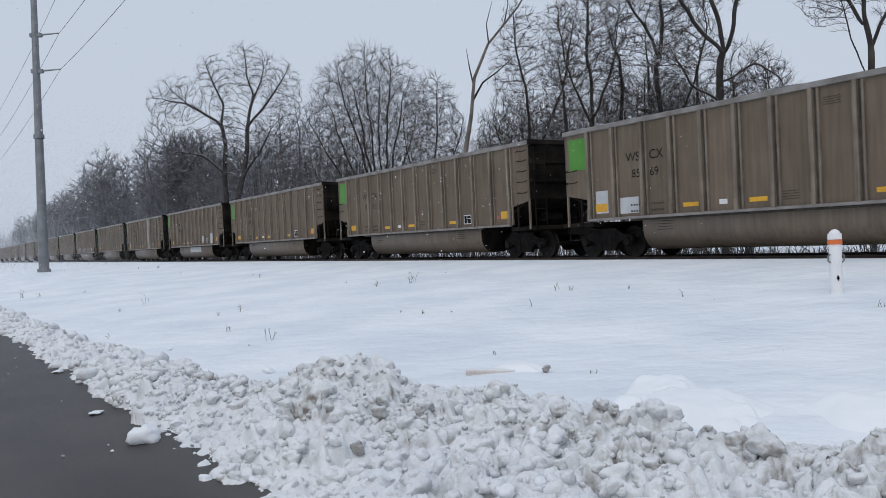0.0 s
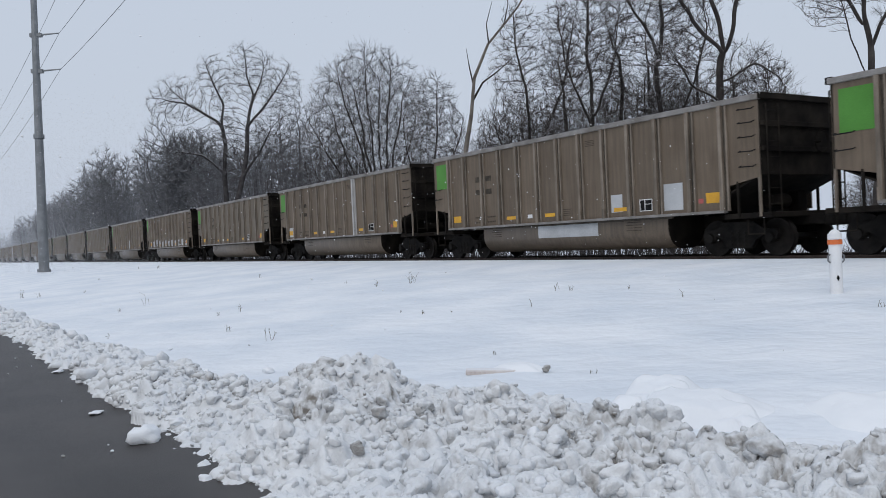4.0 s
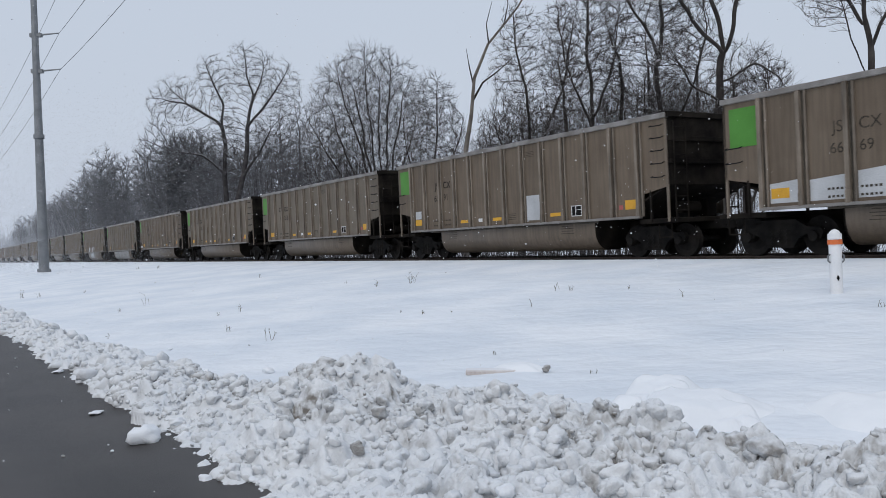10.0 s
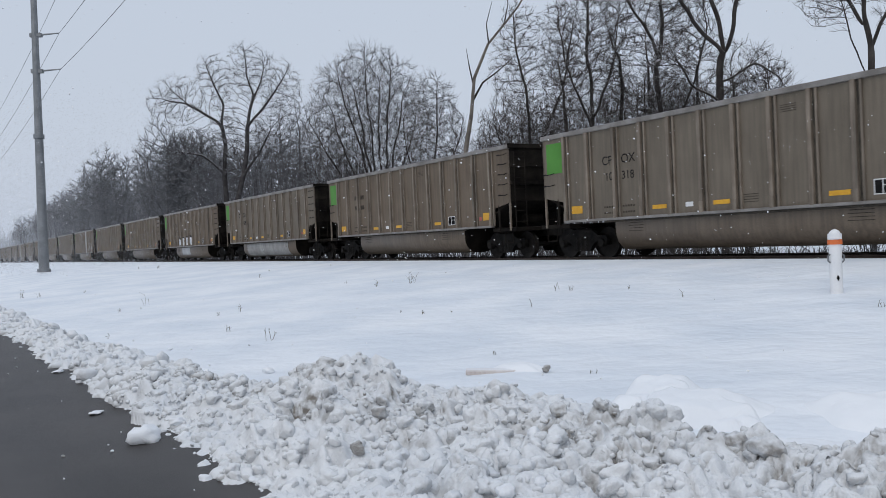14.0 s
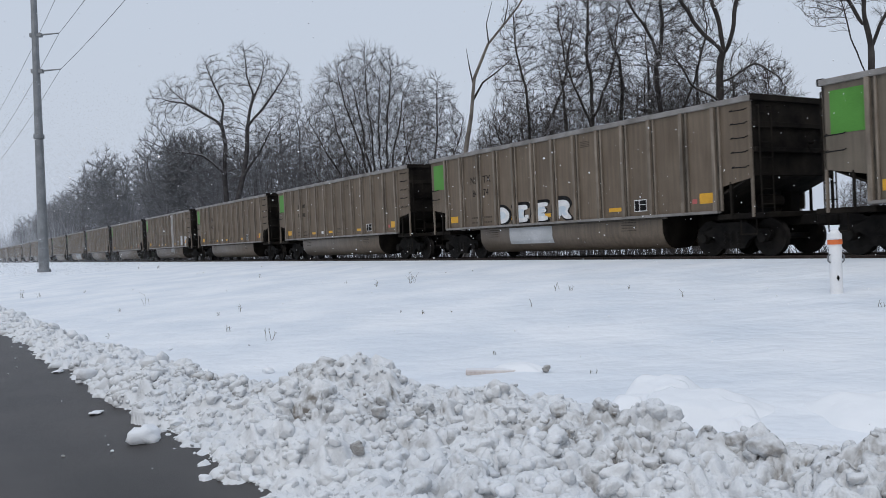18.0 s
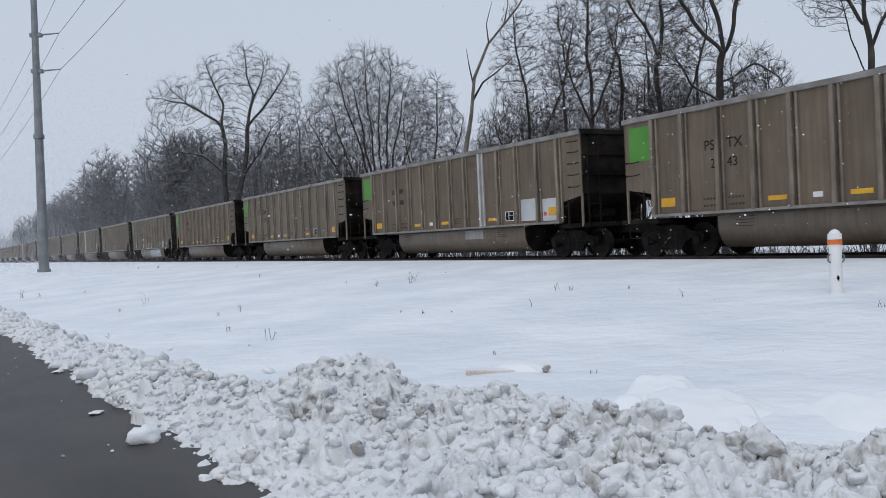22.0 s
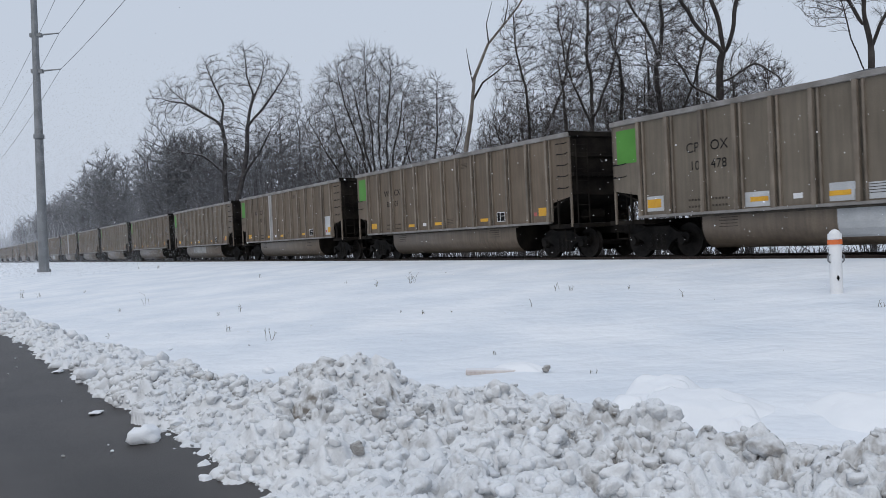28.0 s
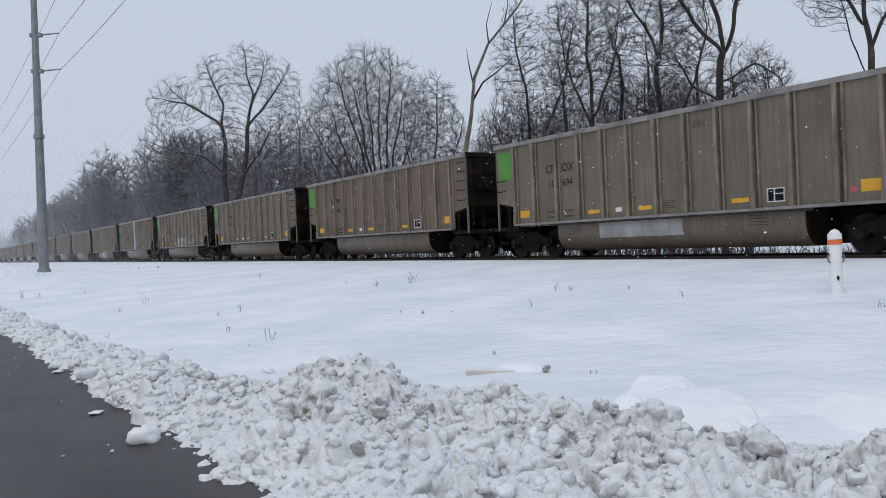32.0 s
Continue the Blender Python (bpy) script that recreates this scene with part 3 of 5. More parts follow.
def number_bars(car):
    """Numbers too faint to read."""
    for z in (2.68, 2.23):
        for x0, x1 in ((-4.5, -4.22), (-3.92, -3.55)):
            part("number_bar", box(bmnew(), x0, x1, -SIDE - 0.008, -SIDE - 0.004, z + 0.04, z + 0.22), FADED, car, "faint illegible stencil mark")


def small_stencils(car):
    bm = bmnew()
    for x0 in (-4.6, -3.85):
        for k in range(2):
            for q in range(5):
                box(bm, x0 + q * 0.1, x0 + q * 0.1 + 0.06, -SIDE - 0.008, -SIDE - 0.004, 1.28 + k * 0.17, 1.33 + k * 0.17)
    for k in range(4):
        box(bm, 0.2, 0.62, -SIDE - 0.008, -SIDE - 0.004, 1.32 + k * 0.06, 1.335 + k * 0.06)
        box(bm, 1.3, 1.7, -SIDE - 0.008, -SIDE - 0.004, 3.3 + k * 0.05, 3.312 + k * 0.05)
    for x0, x1 in ((2.75, 3.35), (-3.75, -3.2)):
        for k in range(4):
            box(bm, x0 + 0.05 * (k % 2), x1, -1.508, -1.5, 0.76 + k * 0.075, 0.775 + k * 0.075)
    tagged(part("capacity_stencil", bm, FADED, car, "small illegible stencil lines"), kind="stuff")


NUMBERS = {0: ("WS CX", "85 69"), 1: ("WS CX", "87 43"), 2: ("CP OX", "34 10"), 5: ("CP OX", "10 073"), 6: ("JS CX", "66 69"), 7: ("JS CX", "65 91"), 8: ("CP OX", "10 213"), 9: ("CP OX", "10 318"), 11: ("CP OX", "10 189"), 12: ("NS TX", "84 74"), 14: ("PS TX", "2 43"), 16: ("CP OX", "10 119"), 18: ("CP OX", "10 478"), 19: ("WS CX", "86 07"), 20: ("WS CX", "85 87"), 21: ("CP OX", "10 694")}
# pale patches on the near wall: x0, x1, z0, z1
PATCHES = {0: [(-6.0, -5.5, 1.3, 1.95), (-5.1, -4.3, 1.25, 1.7)], 3: [(2.3, 2.75, 1.3, 1.8), (4.3, 4.95, 1.25, 1.95)], 4: [(-6.02, -5.5, 1.25, 1.75)],
           7: [(1.22, 1.95, 1.25, 2.05), (-6.0, -5.55, 1.6, 1.9)], 15: [(4.2, 5.05, 1.24, 1.95), (5.36, 6.1, 1.2, 1.9)], 18: [(-6.05, -5.45, 1.26, 1.66), (-2.95, -2.2, 1.2, 1.55), (-0.7, 0.0, 1.2, 1.6), (0.15, 0.9, 1.2, 1.55), (4.2, 4.9, 1.25, 1.7)],
           20: [(5.3, 6.02, 1.25, 2.15)], 24: [(-1, 1.4, 1.2, 1.8)]}
TUB_PATCHES = {3: (-1.2, 1.6, 0.66), 11: (-3.6, 3.2, 0.3), 12: (-2.55, -0.3, 0.5), 18: (-0.6, 3.2, 0.42), 15: (0.75, 1.9, 0.72), 21: (-2.4, 0.75, 0.6), 26: (-2, 0.5, 0.5)}
SILVER_RIBS = {4: 8, 15: 8, 20: 4, 25: 6}

base_car = gondola()
cars = [base_car] + [copy_thing(base_car, Matrix()) for i in range(CARS - 1)]
GREY_CARS = {5, 8, 9, 11, 16, 18, 21, 23, 24, 27, 30, 33, 34, 38}
for i, car in enumerate(cars):
    if i in GREY_CARS:
        car["label"] = "dull grey ribbed aluminium coal gondola of the passing train"
        for piece in car.children:
            if piece.name.split(".")[0] in ("side_panel", "far_side_wall"):
                piece.material_slots[0].link = "OBJECT"
                piece.material_slots[0].material = GREYPAINT
    rnd = random.Random(i * 17 + 3)
    if i in NUMBERS:
        for text, z, h in ((NUMBERS[i][0], 2.68, 0.25), (NUMBERS[i][1], 2.23, 0.23)):
            a, b = text.split()
            lettering(car, a, -4.19, z, h, FADED if i in (1, 6) else STENCIL, "RIGHT")
            lettering(car, b, -3.85, z, h, FADED if i in (1, 6) else STENCIL)
    else:
        number_bars(car)
    if i < 25:
        small_stencils(car)
    for x0, x1, z0, z1 in PATCHES.get(i, ()):
        plate(car, "primer_patch", WHITEWASH, x0, x1, z0, z1, "pale primer patch", y=-SIDE - 0.001, thick=0.0025)
    if i in TUB_PATCHES:
        a, b, foot = TUB_PATCHES[i]
        part("tub_patch", tub_skin(a, b, foot), WORN if i in (11, 15, 21) else WHITEWASH, car, "pale primer patch on the tub")
    if i in (2, 5, 8, 12, 16, 19):
        tag = plate(car, "hazard_label", STICKER, -5.36, -5.14, 1.56, 1.74, "small white label with a red square")
        part("label_square", box(bmnew(), -5.325, -5.175, -SIDE - 0.012, -SIDE - 0.008, 1.595, 1.705), RED, tag)
    if i in SILVER_RIBS:
        part("new_rib", hat(bmnew(), RIBS[SILVER_RIBS[i]], -SIDE - 0.006, SILL + 0.06, TOP - 0.14, -1, 0.06, 0.095), SILVER, car, "bright replacement rib")
    if i == 6:      # a pale band with a ragged upper edge along the whole foot
        edges = [-6.2] + RIBS[1:-1] + [6.2]
        for k, (xa, xb) in enumerate(zip(edges, edges[1:])):
            if k < 12:
                h = (1.72, 1.74, 1.84, 1.74, 1.66, 1.74, 1.66, 1.74, 1.66, 1.7, 1.74, 1.6)[k]
                bm = prism(bmnew(), [(xa + 0.1, 1.24), (xb - 0.1, 1.24), (xb - 0.1, h + 0.03), (xa + 0.1, h - 0.04)], -SIDE - 0.0035, -SIDE - 0.001)
                part("primer_patch", bm, WHITEWASH, car, "pale primer patch")


def spray_letters(car, x, z):
    """Four chunky white letters with black edges and pale blue fill."""
    y = -SIDE - 0.006
    shapes = [
        [(0, 0), (0.55, 0), (0.8, 0.25), (0.8, 0.6), (0.5, 0.9), (0.05, 0.85), (0.15, 0.45)],
        [(0, 0), (0.75, 0), (0.75, 0.25), (0.55, 0.25), (0.58, 0.65), (0.78, 0.65), (0.76, 0.92), (0.02, 0.9), (0.02, 0.65), (0.22, 0.65), (0.2, 0.25), (0, 0.25)],
        [(0, 0), (0.75, 0.0), (0.75, 0.25), (0.35, 0.28), (0.38, 0.42), (0.68, 0.42), (0.68, 0.62), (0.38, 0.62), (0.4, 0.72), (0.78, 0.72), (0.78, 0.95), (0.05, 0.92)],
        [(0, 0), (0.3, 0), (0.32, 0.3), (0.55, 0.0), (0.9, 0.02), (0.62, 0.4), (0.82, 0.65), (0.62, 0.98), (0.05, 0.95)]]
    for k, outline in enumerate(shapes):
        for turn in range(2):      # round the corners off
            outline = [q for a, b in zip(outline, outline[1:] + outline[:1]) for q in ((a[0] * 0.78 + b[0] * 0.22, a[1] * 0.78 + b[1] * 0.22), (a[0] * 0.22 + b[0] * 0.78, a[1] * 0.22 + b[1] * 0.78))]
        cx, cz = sum(a for a, b in outline) / len(outline), sum(b for a, b in outline) / len(outline)
        for grow, mat, lift, nm in ((1.34, STENCIL, 0.0, "letter_edge"), (1.0, STICKER, 0.004, "letter_face"), (0.5, PALEBLUE, 0.008, "letter_fill")):
            pts = [(x + k * 1.04 + cx + (a - cx) * grow, z + (cz + (b - cz) * grow) * 0.62) for a, b in outline]
            bm = prism(bmnew(), pts, y - lift - 0.004, y - lift)
            bmesh.ops.triangulate(bm, faces=bm.faces[:])
            part(nm, bm, mat, car, "spray-painted letter")


spray_letters(cars[12], -3.18, 1.21)


# ---- power pole, wires, marker post ----
def power_pole():
    base = Vector((-28.96, 60.0, -0.16))
    pole = thing("power_pole", "tall tapered galvanised steel power pole in the snow", "power pole", m=pose(base.x, base.y, base.z, 0, 0.75, 0))
    part("shaft", rod(bmnew(), (0, 0, 0), (0, 0, 30), 0.36, 20, 0.13), GALVANISED, pole)
    part("base_plate", rod(bmnew(), (0, 0, -0.1), (0, 0, 0.12), 0.46, 16), GALVANISED, pole)
    part("joint_collar", rod(bmnew(), (0, 0, 9.55), (0, 0, 9.85), 0.37, 16), GALVANISED, pole)
    for z in (14.42, 17.02, 19.82):
        bm = rod(bmnew(), (0.2, 0, z), (1.75, 0, z + 0.1), 0.075, 8, 0.045)
        box(bm, -0.35, 0.5, -0.15, 0.15, z - 0.14, z + 0.14, 0.02)
        arm = part("arm", bm, GALVANISED, pole, "short steel insulator arm")
    return pole


pole = power_pole()


def wire(a, b, sag, r=0.016):
    cu = bpy.data.curves.new("power_line", "CURVE")
    cu.dimensions, cu.bevel_depth, cu.bevel_resolution = "3D", r, 1
    sp = cu.splines.new("POLY")
    sp.points.add(40)
    a, b = Vector(a), Vector(b)
    for k in range(41):
        f = k / 40
        p = a.lerp(b, f)
        sp.points[k].co = (p.x, p.y, p.z - sag * 4 * f * (1 - f), 1)
    ob = new("power_line", cu)
    cu.materials.append(WIRE)
    return tagged(ob, "thin dark overhead power wire", "power line", "wires on the pole")


for z in (14.52, 17.12, 19.92):
    tip = pole.matrix_basis @ Vector((1.75, 0, z))
    near = spot(9.0, -45, z + 1.5)
    wire(tip, near, 2.2)
    far = spot(5.2, 190, z)
    wire(tip, far, 2.4)


def marker_post():
    p = (5.88, 12.42, -0.36)
    post = thing("marker_post", "white plastic utility marker post with an orange band", "marker post", m=pose(*p))
    part("tube", rod(bmnew(), (0, 0, -0.25), (0, 0, 0.88), 0.09, 24), POSTWHITE, post)
    bm = bmnew()
    bmesh.ops.create_uvsphere(bm, u_segments=24, v_segments=12, radius=0.086, matrix=pose(0, 0, 0.925))
    rod(bm, (0, 0, 0.86), (0, 0, 0.945), 0.1, 24)
    part("cap", bm, POSTWHITE, post, "domed white cap with snow")
    part("band", rod(bmnew(), (0, 0, 0.785), (0, 0, 0.855), 0.104, 24), ORANGE, post, "orange band")
    for s in (-1, 1):
        bm = rod(bmnew(), (s * 0.09, -0.02, 0.64), (s * 0.122, -0.02, 0.61), 0.012, 6)
        rod(bm, (s * 0.122, -0.02, 0.61), (s * 0.122, -0.02, 0.54), 0.012, 6)
        rod(bm, (s * 0.122, -0.02, 0.54), (s * 0.09, -0.02, 0.51), 0.012, 6)
        part("wire_lug", bm, GALVANISED, post)
    bm = box(bmnew(), -0.035, 0.0, -0.106, -0.09, 0.27, 0.295)
    box(bm, -0.025, -0.01, -0.106, -0.09, 0.245, 0.32)
    part("label_mark", bm, STENCIL, post, "small black mark")
    return post


marker_post()


# ---- trees ----
def crown_points(rng, blobs):
    """Points spread through the ellipsoids of a crown, denser towards their rims."""
    out = []
    for cx, cy, cz, rx, ry, rz, n in blobs:
        n = int(n * 4.2)
        d = rng.normal(0, 1, (n, 3))
        d /= np.linalg.norm(d, axis=1)[:, None]
        out.append(np.array((cx, cy, cz)) + d * np.array((rx, ry, rz)) * (rng.rand(n) ** 0.5)[:, None])
    return np.concatenate(out)


def branch_out(rng, stems, aims, step, reach, kill, up, sway, hold):
    """Grows shoots from the given stems towards the aims, each towards those nearest to it."""
    pos, parent = [], []
    for line, joint in stems:
        last = -1 if joint is None else int(np.argmin(np.linalg.norm(np.array(pos) - line[0], axis=1)))
        bend = np.zeros(3)
        for a, b in zip(line, line[1:]):
            n = max(1, int(np.linalg.norm(b - a) / step))
            bend *= 0.7
            for k in range(n + 1 if last < 0 else n):
                f = (k if last < 0 and not pos else k + 1) / n
                bend += rng.normal(0, 0.045, 3)
                pos.append(a + (b - a) * min(f, 1.0) + bend)
                parent.append(last)
                last = len(pos) - 1
    P = np.array(pos)
    dist = np.linalg.norm(aims[:, None] - P[None], axis=2)
    near, dist = dist.argmin(1), dist.min(1)
    births = np.zeros(40000, int)
    for turn in range(90):
        live = dist < reach
        if not live.any():
            break
        pull = aims[live] - P[near[live]]
        pull /= np.linalg.norm(pull, axis=1)[:, None] + 1e-9
        who, back = np.unique(near[live], return_inverse=True)
        way = np.zeros((len(who), 3))
        np.add.at(way, back, pull)
        way /= np.linalg.norm(way, axis=1)[:, None] + 1e-9
        keep = births[who] < 3
        who, way = who[keep], way[keep]
        if not len(who):
            break
        par = np.array(parent)[who]
        ahead = P[who] - P[np.maximum(par, 0)]
        ahead /= np.linalg.norm(ahead, axis=1)[:, None] + 1e-9
        way = way + hold * ahead + np.array((0, 0, up)) + rng.normal(0, sway, way.shape)
        way /= np.linalg.norm(way, axis=1)[:, None] + 1e-9
        fresh = P[who] + way * step
        births[who] += 1
        first = len(P)
        P = np.concatenate([P, fresh])
        parent += [int(w) for w in who]
        d = np.linalg.norm(aims[:, None] - fresh[None], axis=2)
        j = d.argmin(1)
        d = d.min(1)
        nearer = d < dist
        near[nearer], dist[nearer] = first + j[nearer], d[nearer]
        stay = dist > kill
        aims, near, dist = aims[stay], near[stay], dist[stay]
        if not len(aims):
            break
    return P, np.array(parent)


def colony_tree(seed, stems, blobs, base_r, step=0.5, reach=3.2, kill=0.75, up=0.12, sway=0.12, twigs=4, twig_len=0.8, twig_r=0.008, mats=None, tip_r=0.0085, hold=0.5):
    """A bare tree: main stems given as lines in x, z (joined to one another), a crown grown into the blobs, twigs at the ends."""
    rng = np.random.RandomState(seed)
    lines = []
    for k, line in enumerate(stems):
        lean = rng.normal(0, 0.35)
        lines.append((np.array([(x, lean * i if k else 0.0, z) for i, (x, z) in enumerate(line)], float), None if k == 0 else k))
    P, parent = branch_out(rng, lines, crown_points(rng, blobs), step * 0.72, reach, kill * 0.5, up, sway, hold)
    n = len(P)
    kids = [[] for i in range(n)]
    tips = np.zeros(n)
    for i in range(n - 1, -1, -1):
        tips[i] = max(1.0, tips[i])
        if parent[i] >= 0:
            kids[parent[i]].append(i)
            tips[parent[i]] += tips[i]
    power = math.log(base_r / tip_r) / math.log(max(tips[0], 3.0))
    R = tip_r * tips ** power
    # chains: each follows its thickest child; a side shoot starts a new one
    thick, thin = ([], [], 0), ([], [], 0)
    starts = [0]
    while starts:
        i = starts.pop()
        chain = [i] if parent[i] < 0 else [int(parent[i]), i]
        while kids[chain[-1]]:
            go = max(kids[chain[-1]], key=lambda q: tips[q])
            starts += [q for q in kids[chain[-1]] if q != go]
            chain.append(go)
        if len(chain) < 2:
            continue
        pts, radii = P[chain], R[chain].copy()
        if parent[i] >= 0:
            radii[0] = radii[1] * 1.05
        if len(pts) > 3:
            pts[1:-1] = 0.5 * pts[1:-1] + 0.25 * (pts[2:] + pts[:-2])
        heavy = radii[0] > 0.045
        vs, fs, count = thick if heavy else thin
        sides = 9 if radii[0] > 0.12 else 6 if heavy else 3
        tang = np.gradient(pts, axis=0)
        tang /= np.linalg.norm(tang, axis=1)[:, None] + 1e-9
        ref = np.array((0.31, 0.77, 0.55)) if abs(tang[0, 2]) > 0.6 else np.array((0.05, 0.1, 1.0))
        a = np.cross(tang, ref)
        a /= np.linalg.norm(a, axis=1)[:, None] + 1e-9
        b = np.cross(tang, a)
        ang = np.arange(sides) * 2 * np.pi / sides
        ring = pts[:, None, :] + radii[:, None, None] * (np.cos(ang)[None, :, None] * a[:, None, :] + np.sin(ang)[None, :, None] * b[:, None, :])
        m = len(pts)
        q, j = np.meshgrid(np.arange(m - 1), np.arange(sides), indexing="ij")
        j2 = (j + 1) % sides
        vs.append(ring.reshape(-1, 3))
        fs.append(np.stack([q * sides + j, q * sides + j2, (q + 1) * sides + j2, (q + 1) * sides + j], -1).reshape(-1, 4) + count)
        if heavy:
            thick = (vs, fs, count + m * sides)
        else:
            thin = (vs, fs, count + m * sides)
    # fine twigs, each bent once
    slim = np.nonzero((R < tip_r * 2.6) & (parent >= 0))[0]
    slim = np.repeat(slim, twigs)
    k = len(slim)
    ahead = P[slim] - P[parent[slim]]
    ahead /= np.linalg.norm(ahead, axis=1)[:, None] + 1e-9
    w1 = ahead * 1.0 + rng.normal(0, 0.32, (k, 3)) + np.array((0, 0, 0.3))
    w1 /= np.linalg.norm(w1, axis=1)[:, None]
    w2 = w1 + rng.normal(0, 0.22, (k, 3)) + np.array((0, 0, 0.2))
    ln = (twig_len * rng.uniform(0.45, 1.15, k))[:, None]
    p0 = P[slim] - ahead * step * rng.rand(k)[:, None]
    p1 = p0 + w1 * ln * 0.55
    p2 = p1 + w2 * ln * 0.5
    a = np.cross(w1, np.array((0.3, 0.8, 0.52)))
    a /= np.linalg.norm(a, axis=1)[:, None] + 1e-9
    b = np.cross(w1, a)
    corner = [a, -0.5 * a + 0.87 * b, -0.5 * a - 0.87 * b]
    rings = np.stack([p + c * (twig_r * t) for p, t in ((p0, 1.0), (p1, 0.8), (p2, 0.4)) for c in corner], 1).reshape(-1, 3)
    quad = np.array([(s * 3 + j, s * 3 + (j + 1) % 3, s * 3 + 3 + (j + 1) % 3, s * 3 + 3 + j) for s in range(2) for j in range(3)])
    vs, fs, count = thin
    vs.append(rings)
    fs.append((np.arange(k)[:, None, None] * 9 + quad[None]).reshape(-1, 4) + count)
    bark, twiggy = mats or (BARK, TWIG)
    tree = new("bare_tree")
    raw("trunk", np.concatenate(thick[0]), np.concatenate(thick[1]), bark, tree, smooth=True)
    raw("crown", np.concatenate(vs), np.concatenate(fs), twiggy, tree, "leafless branches dusted with snow")
    return tree


LABEL_TREE = "leafless deciduous tree with snow-dusted branches behind the railway"
LABEL_FAR = "distant leafless tree lightened for haze beside the railway"
HALFTAN = math.tan(radians(56.32) / 2)


def tree_spot(px, u):
    """Where the line of sight at px (0 to 1 across the view) meets the row u metres across."""
    x = (px * 2 - 1) * HALFTAN
    depth = u / (x * AOUT.x + AOUT.y)
    return x * depth, depth


def place_tree(ob, px, u, height=1.0, own=1.0, turn=0.0, label=LABEL_TREE, copy=False):
    x, y = tree_spot(px, u)
    s = height / own
    z = float(ground_z(u, x * AWAY.x + y * AWAY.y)) - 0.1
    m = pose(x, y, z, 0, 0, turn)
    if copy:
        ob = copy_thing(ob, m)
    ob.matrix_basis = m
    ob.scale = (s, s, s)
    return tagged(ob, label, "tree", "trees behind the railway")


# colours of the far trees, lightened to stand in for haze
HAZED = (HAZEBARK, HAZETWIG)
# the two open-crowned trees that stand over the rest
place_tree(colony_tree(21, [[(0, 0), (0.1, 7), (0.1, 14.3), (-0.1, 17)], [(-0.1, 17), (-2.0, 18.4), (-3.8, 19.6), (-6.0, 22.0)], [(-3.8, 19.6), (-6.2, 20.2), (-8.2, 20.9)], [(-0.1, 17), (0.55, 19.2), (-0.5, 22.0), (-1.3, 24.6)], [(0.05, 11), (-2.6, 13.2), (-6.0, 13.8)]],
                       [(-5.2, 0, 19.8, 4.0, 3.0, 3.2, 120), (-0.8, 0, 22.0, 2.4, 2.6, 3.6, 110), (-3.4, 0, 14.0, 4.6, 3, 3.0, 120), (0.8, 0, 13, 2.6, 3, 4.5, 70)], 0.3, 0.6, 3.6, 0.95, 0.14, 0.14, hold=1.0, twigs=3, twig_len=0.75, twig_r=0.0085, mats=(DUSTHAZEBARK, DUSTHAZETWIG), tip_r=0.013), 0.2575, 31, label="tall open-crowned leafless tree with haze lightening its colour")
place_tree(colony_tree(22, [[(0, 0), (0.6, 8), (1.9, 16.2), (2.9, 19.5)], [(2.9, 19.5), (2.3, 22.5), (2.4, 25.7)], [(2.9, 19.5), (3.8, 21.6), (4.3, 24.2)], [(1.9, 16.2), (4.0, 18.2), (5.6, 20.3), (7.4, 22.8)], [(0.9, 10), (3.2, 13), (4.8, 16)]],
                       [(2.0, 0, 22.4, 2.4, 2.6, 3.8, 120), (4.4, 0, 21.2, 2.4, 2.6, 3.6, 110), (6.4, 0, 19.8, 2.4, 2.6, 3.6, 110), (4.4, 0, 14.5, 3.4, 3, 4.0, 130), (-0.6, 0, 16, 2, 3, 4.5, 60)], 0.3, 0.6, 3.6, 0.95, 0.14, 0.14, hold=1.0, twigs=3, twig_len=0.75, twig_r=0.0085, mats=(DUSTHAZEBARK, DUSTHAZETWIG), tip_r=0.013), 0.268, 31, label="tall open-crowned leafless tree with haze lightening its colour")
# the broad dense one beside them
place_tree(colony_tree(23, [[(0, 0), (0, 1.6), (0.1, 5.5), (0.3, 11.0), (0.4, 14.5)], [(0, 1.6), (-1.0, 4.8), (-2.5, 9.0), (-3.4, 12.5)], [(0, 1.6), (0.9, 5.0), (2.0, 9.5), (2.7, 13)], [(0.0, 2.6), (-2.2, 4.6), (-4.6, 7.4)], [(0.1, 5.5), (-0.8, 9.5), (-1.4, 14)], [(0.0, 2.6), (1.9, 5.0), (3.4, 8.0)], [(0, 1.6), (0.5, 6), (1.0, 11), (1.3, 15)], [(0, 1.6), (-0.5, 6), (-1.9, 11), (-2.6, 14.6)], [(0.0, 2.0), (-1.5, 5.2), (-3.8, 9.2), (-4.9, 11.4)], [(0.0, 2.0), (1.5, 6), (3.1, 10.8)], [(0, 1.6), (-0.2, 7), (-0.6, 12), (-0.7, 16)]],
                       [(-0.5, 0, 10.4, 5.1, 4.4, 6.8, 1500), (-0.5, 0, 7.4, 5.5, 4.2, 3.8, 380)], 0.24, 0.46, 2.5, 0.6, 0.24, 0.1, hold=0.45, twigs=3, twig_len=0.8, twig_r=0.0072, mats=(BARK, DUSTHAZETWIG)), 0.43, 30, label="broad dense leafless tree with many ascending stems")
